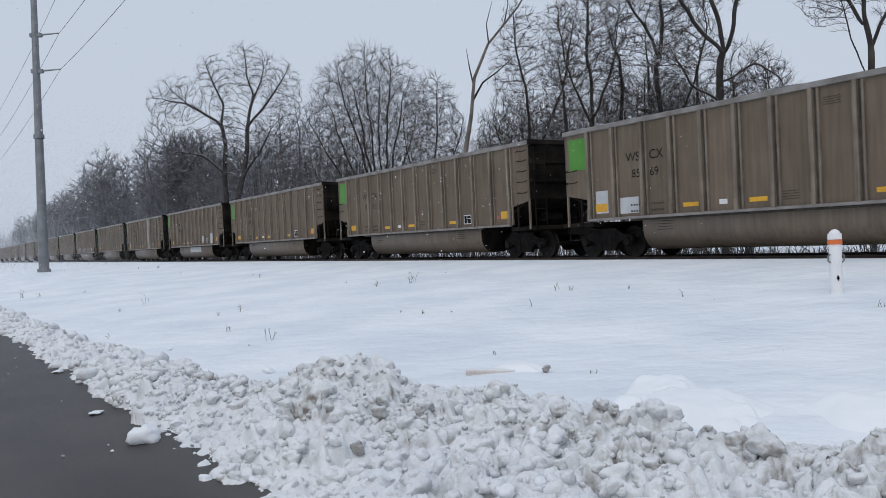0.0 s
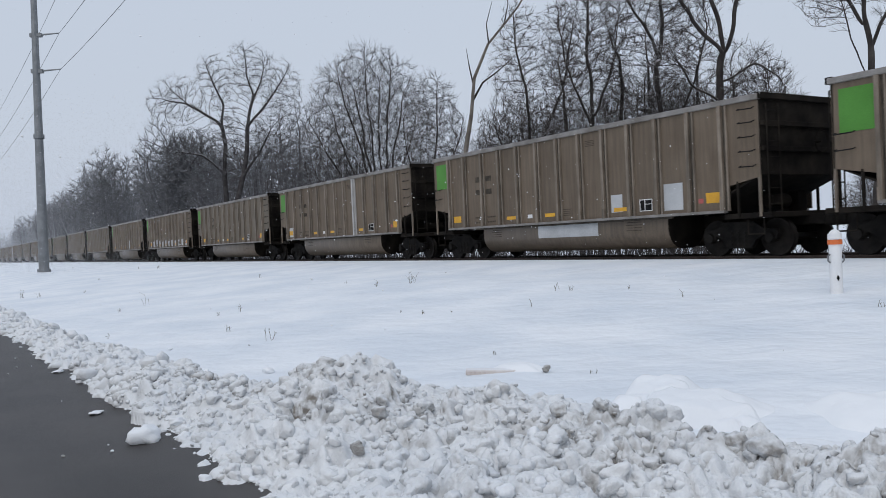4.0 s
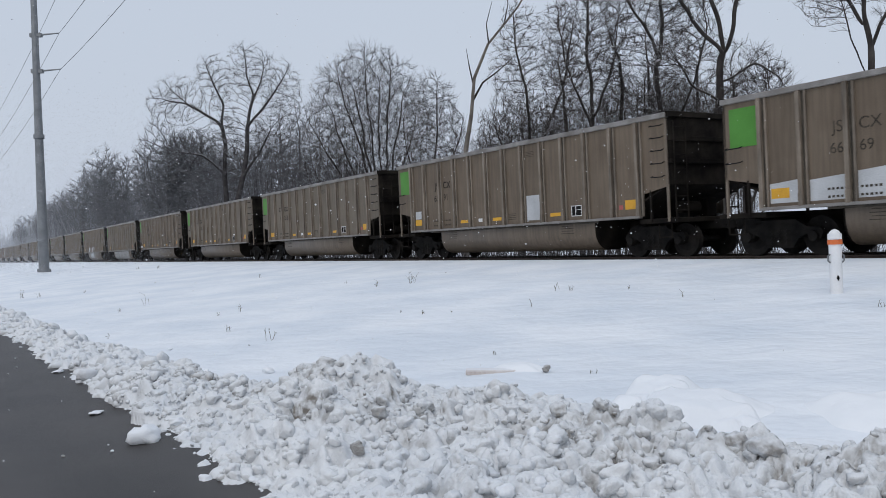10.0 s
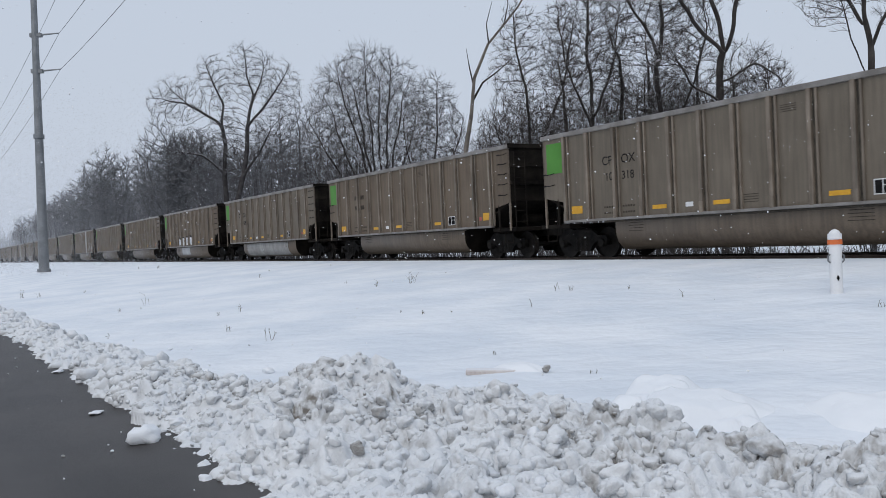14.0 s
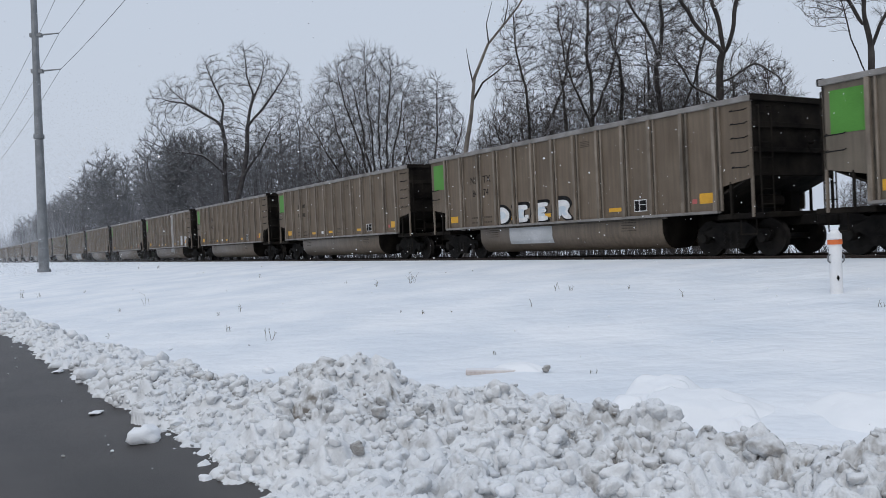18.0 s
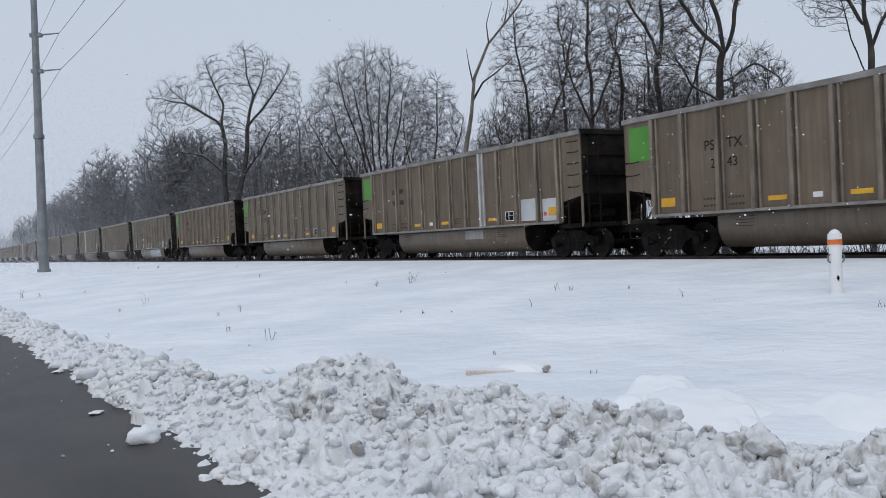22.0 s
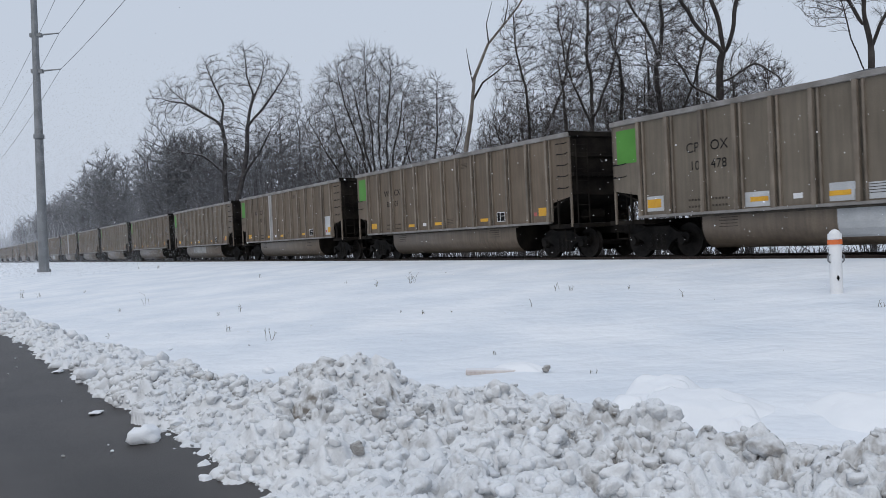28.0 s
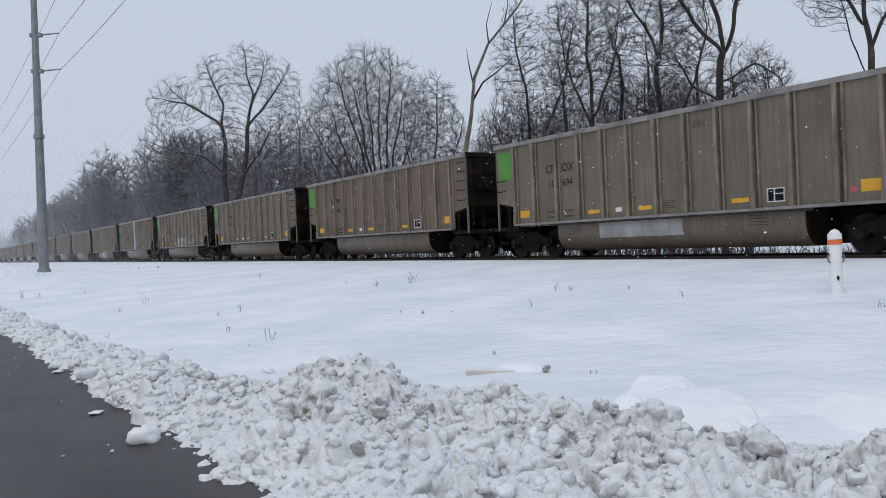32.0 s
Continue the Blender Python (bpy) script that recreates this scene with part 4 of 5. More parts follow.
# the large forked one
place_tree(colony_tree(24, [[(0, 0), (0.1, 4.5), (0.35, 9.4)], [(0.35, 9.4), (-0.7, 10.4), (-1.2, 11.0), (-2.0, 12.4), (-2.7, 15.5)], [(0.35, 9.4), (0.3, 11.0), (-0.2, 12.6), (-0.3, 16.5)], [(0.35, 9.4), (0.8, 11.4), (1.1, 14), (1.3, 17)], [(0.2, 8.2), (1.5, 9.2), (2.4, 8.6), (2.7, 7.6)], [(0.2, 7.2), (-1.4, 8.2), (-2.6, 9.6)]],
                       [(-2.0, 0, 14.5, 2.4, 2.0, 3.6, 260), (0.9, 0, 14.8, 2.0, 2.0, 3.4, 260), (2.0, 0, 8.4, 1.3, 1.2, 1.4, 90), (-2.2, 0, 9.6, 1.4, 1.3, 1.6, 90)], 0.175, 0.34, 2.2, 0.5, 0.05, 0.2, twigs=3, twig_len=0.45, twig_r=0.006, tip_r=0.0075), 0.8195, 31, label="large forked bare tree with dark bark behind the railway")
place_tree(colony_tree(25, [[(0, 0), (0.25, 5), (0.1, 8.4), (-0.35, 11), (-0.6, 16)], [(0.0, 9.2), (-1.0, 11.2), (-2.0, 13.6)], [(0.2, 6.4), (-0.7, 8.6), (-1.1, 10.0)], [(0.1, 8.2), (0.9, 10), (1.1, 13)]],
                       [(-1.3, 0, 11.5, 1.5, 1.6, 2.4, 170), (-0.6, 0, 14, 2.0, 1.6, 3.0, 160), (1.2, 0, 12, 1.3, 1.6, 3, 130), (-1.3, 0, 10.6, 1.2, 1.4, 1.6, 40)], 0.125, 0.36, 2.2, 0.5, 0.05, 0.2, twigs=3, twig_len=0.45, twig_r=0.006, tip_r=0.0075), 0.987, 31)
# the leaning and upright ones of the wood between
place_tree(colony_tree(27, [[(0, 0), (0.0, 4), (-0.3, 8), (-0.9, 12), (-1.0, 15)], [(-0.1, 6.0), (1.0, 9.0), (2.0, 12.0), (2.8, 15)], [(0.0, 3.8), (-1.6, 6.2), (-2.4, 8.6)]],
                       [(-0.6, 0, 11.5, 2.0, 2.0, 4.4, 300), (1.8, 0, 12.0, 1.8, 2.0, 3.8, 250), (-1.6, 0, 7.6, 1.8, 2.0, 2.6, 160)], 0.125, 0.38, 2.2, 0.52, 0.2, 0.12, twigs=3, twig_len=0.45, twig_r=0.0068), 0.608, 31)
place_tree(colony_tree(28, [[(0, 0), (-0.3, 5), (-0.6, 9.5), (-0.7, 12.6)]], [(-0.6, 0, 8.6, 1.5, 1.5, 4.0, 200)], 0.13, 0.38, 1.8, 0.5, 0.1, 0.16, twigs=3, twig_len=0.45, twig_r=0.0065), 0.658, 31)
place_tree(colony_tree(29, [[(0, 0), (0.05, 6), (-0.1, 12), (-0.1, 17)], [(0, 6.5), (-1.2, 9.8), (-1.8, 13)], [(0, 8.0), (1.2, 11), (1.7, 14.5)]], [(-0.1, 0, 12.4, 2.3, 2.2, 5.2, 360)], 0.13, 0.38, 2.2, 0.5, 0.2, 0.12, twigs=3, twig_len=0.45, twig_r=0.0068), 0.6785, 31)
place_tree(colony_tree(30, [[(0, 0), (0.0, 6), (-0.2, 11.5), (-0.5, 13.0)]], [(-0.2, 0, 10, 1.4, 1.5, 4.2, 200)], 0.12, 0.38, 1.8, 0.5, 0.1, 0.16, twigs=3, twig_len=0.45, twig_r=0.0065), 0.6985, 32)
place_tree(colony_tree(31, [[(0, 0), (0, 5), (-0.2, 9.8)], [(-0.2, 9.8), (-1.1, 12), (-2.2, 14)], [(-0.2, 9.8), (0.2, 13), (0.5, 16.5)], [(-0.1, 6.5), (1.2, 9), (1.9, 11.5)]], [(-1.3, 0, 13.2, 1.9, 2.0, 3.0, 190), (0.9, 0, 13.0, 1.8, 2.0, 3.6, 210), (0, 0, 7.4, 2.0, 1.8, 2.0, 130)], 0.14, 0.36, 2.2, 0.5, 0.26, 0.14, twigs=3, twig_len=0.45, twig_r=0.0065), 0.759, 31)
place_tree(colony_tree(32, [[(0, 0), (0.3, 2.5), (0.9, 5), (1.2, 7.6)], [(0.3, 2.5), (-0.6, 5), (-0.9, 7)], [(0.3, 1.5), (1.4, 3.6), (2.2, 6)]], [(0.7, 0, 6.2, 2.1, 1.6, 2.8, 380)], 0.08, 0.3, 1.8, 0.42, 0.1, 0.16, twigs=3, twig_len=0.45, twig_r=0.006, tip_r=0.0065), 0.845, 31)
# slender stems beside the snag
place_tree(colony_tree(26, [[(0, 0), (0.2, 5), (0.5, 10), (0.6, 13)], [(0, 2), (-1.2, 6), (-1.7, 10.5)], [(0.1, 3), (1.4, 7), (2.2, 10.5)]], [(0.2, 0, 9.0, 2.4, 2.2, 4.6, 520)], 0.1, 0.42, 2.2, 0.55, 0.25, 0.1, twigs=3, twig_len=0.7, twig_r=0.0072, mats=(BARK, DUSTHAZETWIG)), 0.492, 31)


def snag():
    """A dead leaning stem, pale at the foot, with a few bare side shoots."""
    tree = new("dead_tree")
    tree.matrix_basis = pose(*tree_spot(0.526, 30), -1.0)
    runs = [([(0, 0), (0.0, 3), (0.1, 6.6), (0.75, 9.8), (1.05, 12.2), (2.05, 14.4), (4.1, 16.7), (5.2, 18.4)], 0.2, 0.04), ([(0.85, 10.7), (1.6, 11.9), (2.6, 12.6), (3.6, 13.4)], 0.085, 0.02),
            ([(1.0, 11.7), (0.75, 13.0), (0.62, 14.2)], 0.06, 0.015), ([(2.1, 14.5), (2.0, 15.7), (2.45, 17.2)], 0.05, 0.015), ([(3.2, 15.8), (3.5, 17.0), (3.3, 18.0)], 0.045, 0.015), ([(0.05, 6.0), (-0.5, 7.4), (-0.9, 8.1)], 0.06, 0.015)]
    for k, (line, r0, r1) in enumerate(runs):
        bm = bmnew()
        pts = [Vector((x, 0.15 * math.sin(3 * i + k), z)) for i, (x, z) in enumerate(line)]
        for i in range(len(pts) - 1):
            f0, f1 = i / (len(pts) - 1), (i + 1) / (len(pts) - 1)
            rod(bm, pts[i], pts[i + 1], r0 + (r1 - r0) * f0, 8, r0 + (r1 - r0) * f1)
        part("trunk" if k == 0 else "branch", bm, PALEBARK if k == 0 else BARK, tree)
    return tagged(tree, "dead leaning tree with pale bark and few branches", "tree", "trees behind the railway")


snag()

# the wood between and behind them, kept under the wood's own skyline
SKYLINE = ((0.0, 0.055), (0.06, 0.07), (0.09, 0.12), (0.12, 0.145), (0.15, 0.13), (0.18, 0.165), (0.21, 0.165), (0.25, 0.135), (0.33, 0.15), (0.4, 0.14), (0.46, 0.14), (0.49, 0.15), (0.55, 0.16), (0.58, 0.2), (0.65, 0.21), (0.8, 0.22), (0.84, 0.17), (0.86, 0.12), (0.885, 0.05), (0.94, 0.05), (0.97, 0.12), (1.1, 0.2))


def fill_kinds(seed, mats, twig_r, tip_r):
    """Three trees of the wood's common habit: round-headed, slim and many-stemmed, with their own heights."""
    fine = dict(mats=mats, twig_r=twig_r, tip_r=tip_r, twigs=3, twig_len=0.7)
    return [(colony_tree(seed, [[(0, 0), (0.1, 4.5), (-0.2, 9), (-0.3, 13)], [(0, 4.5), (1.6, 8), (2.6, 11)], [(0, 5.5), (-1.8, 8.5), (-2.8, 11)]], [(0, 0, 10.2, 3.6, 3.4, 5.4, 230)], 0.15, 0.55, 2.8, 0.8, 0.2, 0.11, **fine), 16),
            (colony_tree(seed + 1, [[(0, 0), (0.2, 6), (-0.1, 12), (0.1, 15)], [(0.1, 6), (1.2, 9.5), (1.6, 12)]], [(0, 0, 10.0, 2.0, 2.0, 5.8, 175)], 0.13, 0.55, 2.4, 0.75, 0.15, 0.12, **fine), 16),
            (colony_tree(seed + 2, [[(0, 0), (0.2, 3), (0.4, 7), (0.4, 9)], [(0, 1), (-1.2, 4), (-2.0, 7.5)], [(0, 0.8), (1.3, 3.6), (2.3, 7)], [(0, 0.5), (-0.4, 4), (-0.7, 8)]], [(0, 0, 6.4, 3.2, 3.0, 3.8, 220)], 0.09, 0.45, 2.4, 0.65, 0.24, 0.11, **fine), 10)]


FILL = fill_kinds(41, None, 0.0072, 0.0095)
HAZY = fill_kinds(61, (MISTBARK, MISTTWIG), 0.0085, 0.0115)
PALE = fill_kinds(51, HAZED, 0.014, 0.019)
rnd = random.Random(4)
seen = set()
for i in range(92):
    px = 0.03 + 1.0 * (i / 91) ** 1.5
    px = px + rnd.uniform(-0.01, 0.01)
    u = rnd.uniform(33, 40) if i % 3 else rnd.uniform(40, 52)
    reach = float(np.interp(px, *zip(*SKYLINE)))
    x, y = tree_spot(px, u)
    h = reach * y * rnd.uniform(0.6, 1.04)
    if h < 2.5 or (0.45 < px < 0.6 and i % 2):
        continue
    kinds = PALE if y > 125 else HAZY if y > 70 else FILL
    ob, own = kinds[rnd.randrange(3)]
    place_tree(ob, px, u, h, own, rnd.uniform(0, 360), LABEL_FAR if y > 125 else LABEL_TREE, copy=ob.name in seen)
    seen.add(ob.name)


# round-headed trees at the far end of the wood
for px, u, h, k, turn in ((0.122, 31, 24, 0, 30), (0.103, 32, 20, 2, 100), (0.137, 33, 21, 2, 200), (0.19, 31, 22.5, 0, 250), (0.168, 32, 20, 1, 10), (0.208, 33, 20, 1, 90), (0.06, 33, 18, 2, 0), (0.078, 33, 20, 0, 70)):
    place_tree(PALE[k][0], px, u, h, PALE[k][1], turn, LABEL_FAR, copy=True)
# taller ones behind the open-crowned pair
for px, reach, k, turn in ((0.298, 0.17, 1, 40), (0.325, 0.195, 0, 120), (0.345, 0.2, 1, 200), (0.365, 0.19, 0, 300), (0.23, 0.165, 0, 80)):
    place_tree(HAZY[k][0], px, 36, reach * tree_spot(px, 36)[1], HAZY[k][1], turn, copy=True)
# lower growth between the tall trees
for px, u, h, turn in ((0.535, 32, 9.0, 150), (0.585, 33, 9.5, 80)):
    place_tree(FILL[2][0], px, u, h, 10, turn, copy=True)
for px, u, h, turn in ((0.742, 33, 13.5, 70), (0.785, 34, 13.0, 190), (0.843, 33, 11.0, 300)):
    place_tree(FILL[0][0], px, u, h, 16, turn, copy=True)


def brush(seed, N, u0, wide, tall, bare):
    """Tangled undergrowth along the far side of the line."""
    rng = np.random.RandomState(seed)
    v = -8 + 190 * rng.rand(N) ** 1.6
    u = u0 + wide * rng.rand(N) ** 1.7
    gap = (v / u > 0.56) & (v / u < 0.77)
    h = tall * np.where(gap, bare, 1.0) * (0.3 + 1.3 * rng.rand(N) ** 1.6) * (0.8 + 0.9 * (hills(v * 0.2, u * 0.2, 9, 3) + 0.3))
    lean = rng.normal(0, 0.45, (N, 2))
    z = ground_z(u, v)
    base = np.stack([u * AOUT.x + v * AWAY.x, u * AOUT.y + v * AWAY.y, z - 0.05], -1)
    mid = base + np.stack([lean[:, 0] * h * 0.45, lean[:, 1] * h * 0.45, h * 0.6], -1)
    tip = mid + np.stack([lean[:, 0] * h * 0.8, lean[:, 1] * h * 0.8, h * rng.uniform(-0.1, 0.45, N)], -1)
    r = 0.006 + 0.008 * rng.rand(N)
    verts, faces = [], []
    ang = np.arange(3) * 2.0944
    for k, (p, rr) in enumerate(((base, r), (mid, r * 0.8), (tip, r * 0.4))):
        for a in ang:
            verts.append(p + np.stack([np.cos(a) * rr, np.sin(a) * rr, 0 * rr], -1))
    verts = np.stack(verts, 1).reshape(-1, 3)
    q = np.array([[i * 3 + j, i * 3 + (j + 1) % 3, (i + 1) * 3 + (j + 1) % 3, (i + 1) * 3 + j] for i in range(2) for j in range(3)])
    faces = (np.arange(N)[:, None, None] * 9 + q[None]).reshape(-1, 4)
    ob = raw("underbrush", verts, faces, TWIG)
    return tagged(ob, "tangled leafless brush dusted with snow beyond the track", "brush", kind="stuff")


brush(77, 8000, 20.7, 5.0, 1.0, 0.2)
brush(76, 14000, 20.3, 2.4, 0.5, 1.0)


def thicket(seed, N, v0, v1, u0, u1, tall, mat, label):
    """Slender saplings with side shoots that fill the foot of the wood."""
    rng = np.random.RandomState(seed)
    K = 7
    v = v0 + (v1 - v0) * rng.rand(N) ** 1.1
    u = u0 + (u1 - u0) * rng.rand(N)
    h = tall * (2.2 + 5.0 * rng.rand(N) ** 1.5) * (0.7 + 1.1 * np.clip(hills(v * 0.07, u * 0.1, 19, 3) + 0.35, 0, 1))
    h = np.minimum(h, np.interp(v, (-5, 10, 15, 30, 60), (3.6, 4.6, 6.0, 7.5, 30)))
    h = np.where((v / u > 0.56) & (v / u < 0.77), h * 0.15, h)
    base = np.stack([u * AOUT.x + v * AWAY.x, u * AOUT.y + v * AWAY.y, ground_z(u, v) - 0.05], -1)
    lean = np.concatenate([rng.normal(0, 0.16, (N, 2)), np.ones((N, 1))], 1)
    tip = base + lean * h[:, None]
    f = rng.uniform(0.2, 0.98, (N, K))
    at = base[:, None] + (tip - base)[:, None] * f[..., None]
    out = np.concatenate([rng.normal(0, 0.6, (N, K, 2)), rng.uniform(0.2, 1.0, (N, K, 1))], 2)
    end = at + out * (h[:, None] * (1.05 - f) * 0.42)[..., None]
    a = np.concatenate([base, at.reshape(-1, 3)])
    b = np.concatenate([tip, end.reshape(-1, 3)])
    r = np.concatenate([0.014 + 0.003 * h, np.full(N * K, 0.011)]) * tall
    side = np.cross(b - a, np.array((0.3, 0.8, 0.2)))
    side /= np.linalg.norm(side, axis=1)[:, None] + 1e-9
    up = np.cross(b - a, side)
    up /= np.linalg.norm(up, axis=1)[:, None] + 1e-9
    ring = [side, -0.5 * side + 0.87 * up, -0.5 * side - 0.87 * up]
    verts = np.stack([a + c * r[:, None] for c in ring] + [b + c * (r * 0.4)[:, None] for c in ring], 1).reshape(-1, 3)
    q = np.array([(0, 1, 4, 3), (1, 2, 5, 4), (2, 0, 3, 5)])
    faces = (np.arange(len(a))[:, None, None] * 6 + q[None]).reshape(-1, 4)
    return tagged(raw("thicket", verts, faces, mat), label, "thicket", kind="stuff")


thicket(78, 3000, -5, 235, 25, 34, 1.0, TWIG, "thicket of leafless saplings at the foot of the wood")
# this far wood's pale colour stands in for the haze before it
thicket(79, 1800, 225, 480, 20, 60, 1.7, FARHAZE, "far leafless wood along the line with haze in its colour")


# ---- ploughed bank beside the path ----
BANK_BACK = ((-14, 3.2), (-6, 3.8), (0, 4.3), (2.5, 4.5), (4, 4.3), (5.5, 4.25), (6.8, 3.9), (7.8, 3.0), (9, 2.65), (11.5, 2.65), (15.5, 2.35), (28, 1.95), (70, 1.85))
BANK_TALL = ((-14, 0.15), (0, 0.22), (3, 0.17), (5, 0.16), (7, 0.2), (9, 0.17), (12, 0.13), (16, 0.11), (30, 0.1), (70, 0.08))
PILES = ((3.25, 7.1, 0.48, 0.6, 0.23), (3.05, 7.55, 0.25, 0.3, 0.10), (2.78, 5.75, 0.32, 0.5, 0.2), (3.95, 5.15, 0.4, 0.6, 0.15), (3.6, 3.95, 0.35, 0.35, 0.10), (3.95, 2.85, 0.28, 0.55, 0.14), (3.9, 2.1, 0.4, 0.4, 0.13), (2.2, 8.9, 0.3, 0.5, 0.08))


SLIT = (2.68, 6.3)


def snow_bank():
    v, vs = 1.2, list(np.arange(-14.0, 1.2, 0.09))
    while v < 70:
        vs.append(v)
        v += 0.0048 * math.hypot(v, 3.0)
    vs = np.array(vs)
    us = np.arange(0.5, 5.0, 0.018)
    U, V = np.meshgrid(us, vs, indexing="ij")
    rng = np.random.RandomState(5)
    wu, wv = 0.10 * hills(U * 4, V * 4, 61, 3), 0.10 * hills(U * 4, V * 4, 62, 3)
    edge = np.interp(V, (-14, 5, 8, 13, 18.6, 30, 70), (1.5, 1.6, 1.56, 1.42, 1.16, 0.95, 0.8)) + 0.2 * hills(V * 1.6, V * 0 + 1.3, 63, 3) + 0.16 * hills(V * 6.5, V * 0 + 2.7, 68, 2)
    back = np.interp(V, *zip(*BANK_BACK)) + 0.5 * hills(V * 0.8, U * 0.3, 64, 3)
    w = (U - edge) / (back - edge)
    rise = np.clip(w / 0.32, 0, 1)
    fall = np.clip((1 - w) / 0.3, 0, 1)
    env = (rise * rise * (3 - 2 * rise)) ** 0.7 * fall * fall * (3 - 2 * fall)
    land = ground_z(U, V)
    low = np.where(w < 0.35, np.minimum(land, PATH_Z + np.clip(w, 0, 1) * 0.5), land)
    H = low + env * np.interp(V, *zip(*BANK_TALL)) * (1 + 1.2 * hills(U * 1.5, V * 1.5, 65, 3))
    dirt = np.zeros_like(H)
    for pu, pv, ru, rv, ph in PILES:
        g = np.exp(-(((U + wu * 2 - pu) / ru) ** 2 + ((V + wv * 2 - pv) / rv) ** 2) ** 1.4)
        H = H + ph * g
        dirt = np.maximum(dirt, g)
    # a slit under the crust, its face toned dark
    along, across = (U - SLIT[0]) * 0.849 - (V - SLIT[1]) * 0.528, (U - SLIT[0]) * 0.528 + (V - SLIT[1]) * 0.849
    reach = across + wu * 0.4
    slit = np.exp(-((along / 0.3) ** 4 + np.where(reach < 0, reach / 0.3, reach / 0.05) ** 4))
    face = np.exp(-((along / 0.32) ** 4 + (reach / 0.16) ** 4))
    inside = (w > -0.02) & (w < 1)
    # soil and grit thrown up in patches
    patch = np.clip((hills(U * 2.6 + 5, V * 2.6, 66, 3) + 0.08) * 2.6, 0, 1) * np.clip(hills(U * 0.9, V * 0.9, 67, 2) + 0.75, 0, 1) * inside * np.interp(V, (7, 10, 40), (1, 0.35, 0.15))
    ridge = np.exp(-((w - 0.62) / 0.3) ** 2)
    soil = np.clip((1.1 * dirt * (0.35 + 0.85 * patch) + 1.1 * patch) * (0.2 + 0.9 * ridge), 0, 1)
    mound = np.exp(-(((U - 2.9 + wu * 2) / 0.55) ** 2 + ((V - 5.95 + wv * 2) / 1.1) ** 2) ** 2)
    soil = np.clip(np.maximum(soil, mound * (0.5 + 1.6 * hills(U * 3.1, V * 3.1, 69, 3))), 0, 1)
    grit = soil + 0.05
    smooth = H.copy()

    # large humps thrown up by the plough
    for r0, r1, count, v0, v1 in ((0.14, 0.24, 34, 1.0, 10), (0.08, 0.14, 260, 1.0, 10), (0.05, 0.08, 600, 1.0, 10), (0.1, 0.18, 150, 9, 55), (0.06, 0.1, 500, 9, 55)):
        for k in range(count):
            r = rng.uniform(r0, r1)
            cv = v0 + (v1 - v0) * (rng.rand() if v0 < 5 else rng.rand() ** 1.7)
            b0 = float(np.interp(cv, *zip(*BANK_BACK)))
            cu = 1.42 + (b0 - 1.42) * (rng.rand() * 0.98 + 0.01)
            i, j = int(np.searchsorted(us, cu)), int(np.searchsorted(vs, cv))
            if i >= len(us) - 1 or j >= len(vs) - 1 or not inside[i, j]:
                continue
            ku, kv = int(1.6 * r / 0.018) + 2, int(1.6 * r / (0.0048 * math.hypot(cv, 3.0))) + 2
            a, b, c, d = max(i - ku, 0), i + ku, max(j - kv, 0), j + kv
            stretch, sq = rng.uniform(0.75, 1.3), rng.uniform(0.6, 1.0)
            du, dv = (U[a:b, c:d] + wu[a:b, c:d] - cu - wu[i, j]) * stretch, (V[a:b, c:d] + wv[a:b, c:d] - cv - wv[i, j]) / stretch
            q = 1 - (du * du + dv * dv) / (r * r)
            top = smooth[i, j] + r * sq * (np.sqrt(np.clip(q, 0, 1)) - rng.uniform(0.05, 0.5))
            hit = (q > 0) & (top > H[a:b, c:d])
            H[a:b, c:d][hit] = top[hit]
            grit[a:b, c:d][hit] = min(1.0, (0.9 * soil[i, j] + 0.06) * rng.uniform(0.3, 1.3))
    # crumbled relief: billows with sharp creases between them
    billow = np.zeros_like(H)
    for k, (s, amp) in enumerate(((4.0, 0.13), (8.5, 0.12), (17.0, 0.055))):
        billow += amp * (np.abs(hills((U + wu) * s, (V + wv) * s, 160 + k, 2, 0.4)) * 2 - 0.25)
    crumb = np.clip(w / 0.12, 0, 1) * np.clip((1 - w) / 0.12, 0, 1) * inside * np.interp(V, (0, 10, 40), (1, 0.9, 0.6))
    H = H + crumb * billow * (1 - 0.8 * slit) - 0.34 * slit
    for k in range(2):      # wind and thaw round the edges off
        H[1:-1, 1:-1] = 0.4 * H[1:-1, 1:-1] + 0.15 * (H[2:, 1:-1] + H[:-2, 1:-1] + H[1:-1, 2:] + H[1:-1, :-2])
    cracks = np.exp(-(hills((U + wu) * 4.6, (V + wv) * 4.6, 74, 2) / 0.028) ** 2) + 0.6 * np.exp(-(hills((U + wv) * 9.0, (V + wu) * 9.0, 75, 2) / 0.03) ** 2)
    H = H - 0.1 * crumb * cracks * np.clip(0.5 + 2.2 * hills(U * 1.3, V * 1.3, 76, 2), 0, 1)
    # cracks and the slit's face take the dark tone too
    grit = np.clip(grit + 0.9 * crumb * cracks * (0.25 + ridge) + 1.3 * face, 0, 1.4)
    H = np.where(inside, H, np.minimum(H, np.where(w < 0, PATH_Z - 0.03, np.where(H > land + 0.002, H, land - 0.02))))
    pts = np.stack([U * AOUT.x + V * AWAY.x, U * AOUT.y + V * AWAY.y, H], -1).reshape(-1, 3)
    i, j = np.meshgrid(np.arange(len(us) - 1), np.arange(len(vs) - 1), indexing="ij")
    a = (i * len(vs) + j).ravel()
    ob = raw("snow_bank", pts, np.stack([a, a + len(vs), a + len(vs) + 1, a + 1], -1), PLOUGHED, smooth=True)
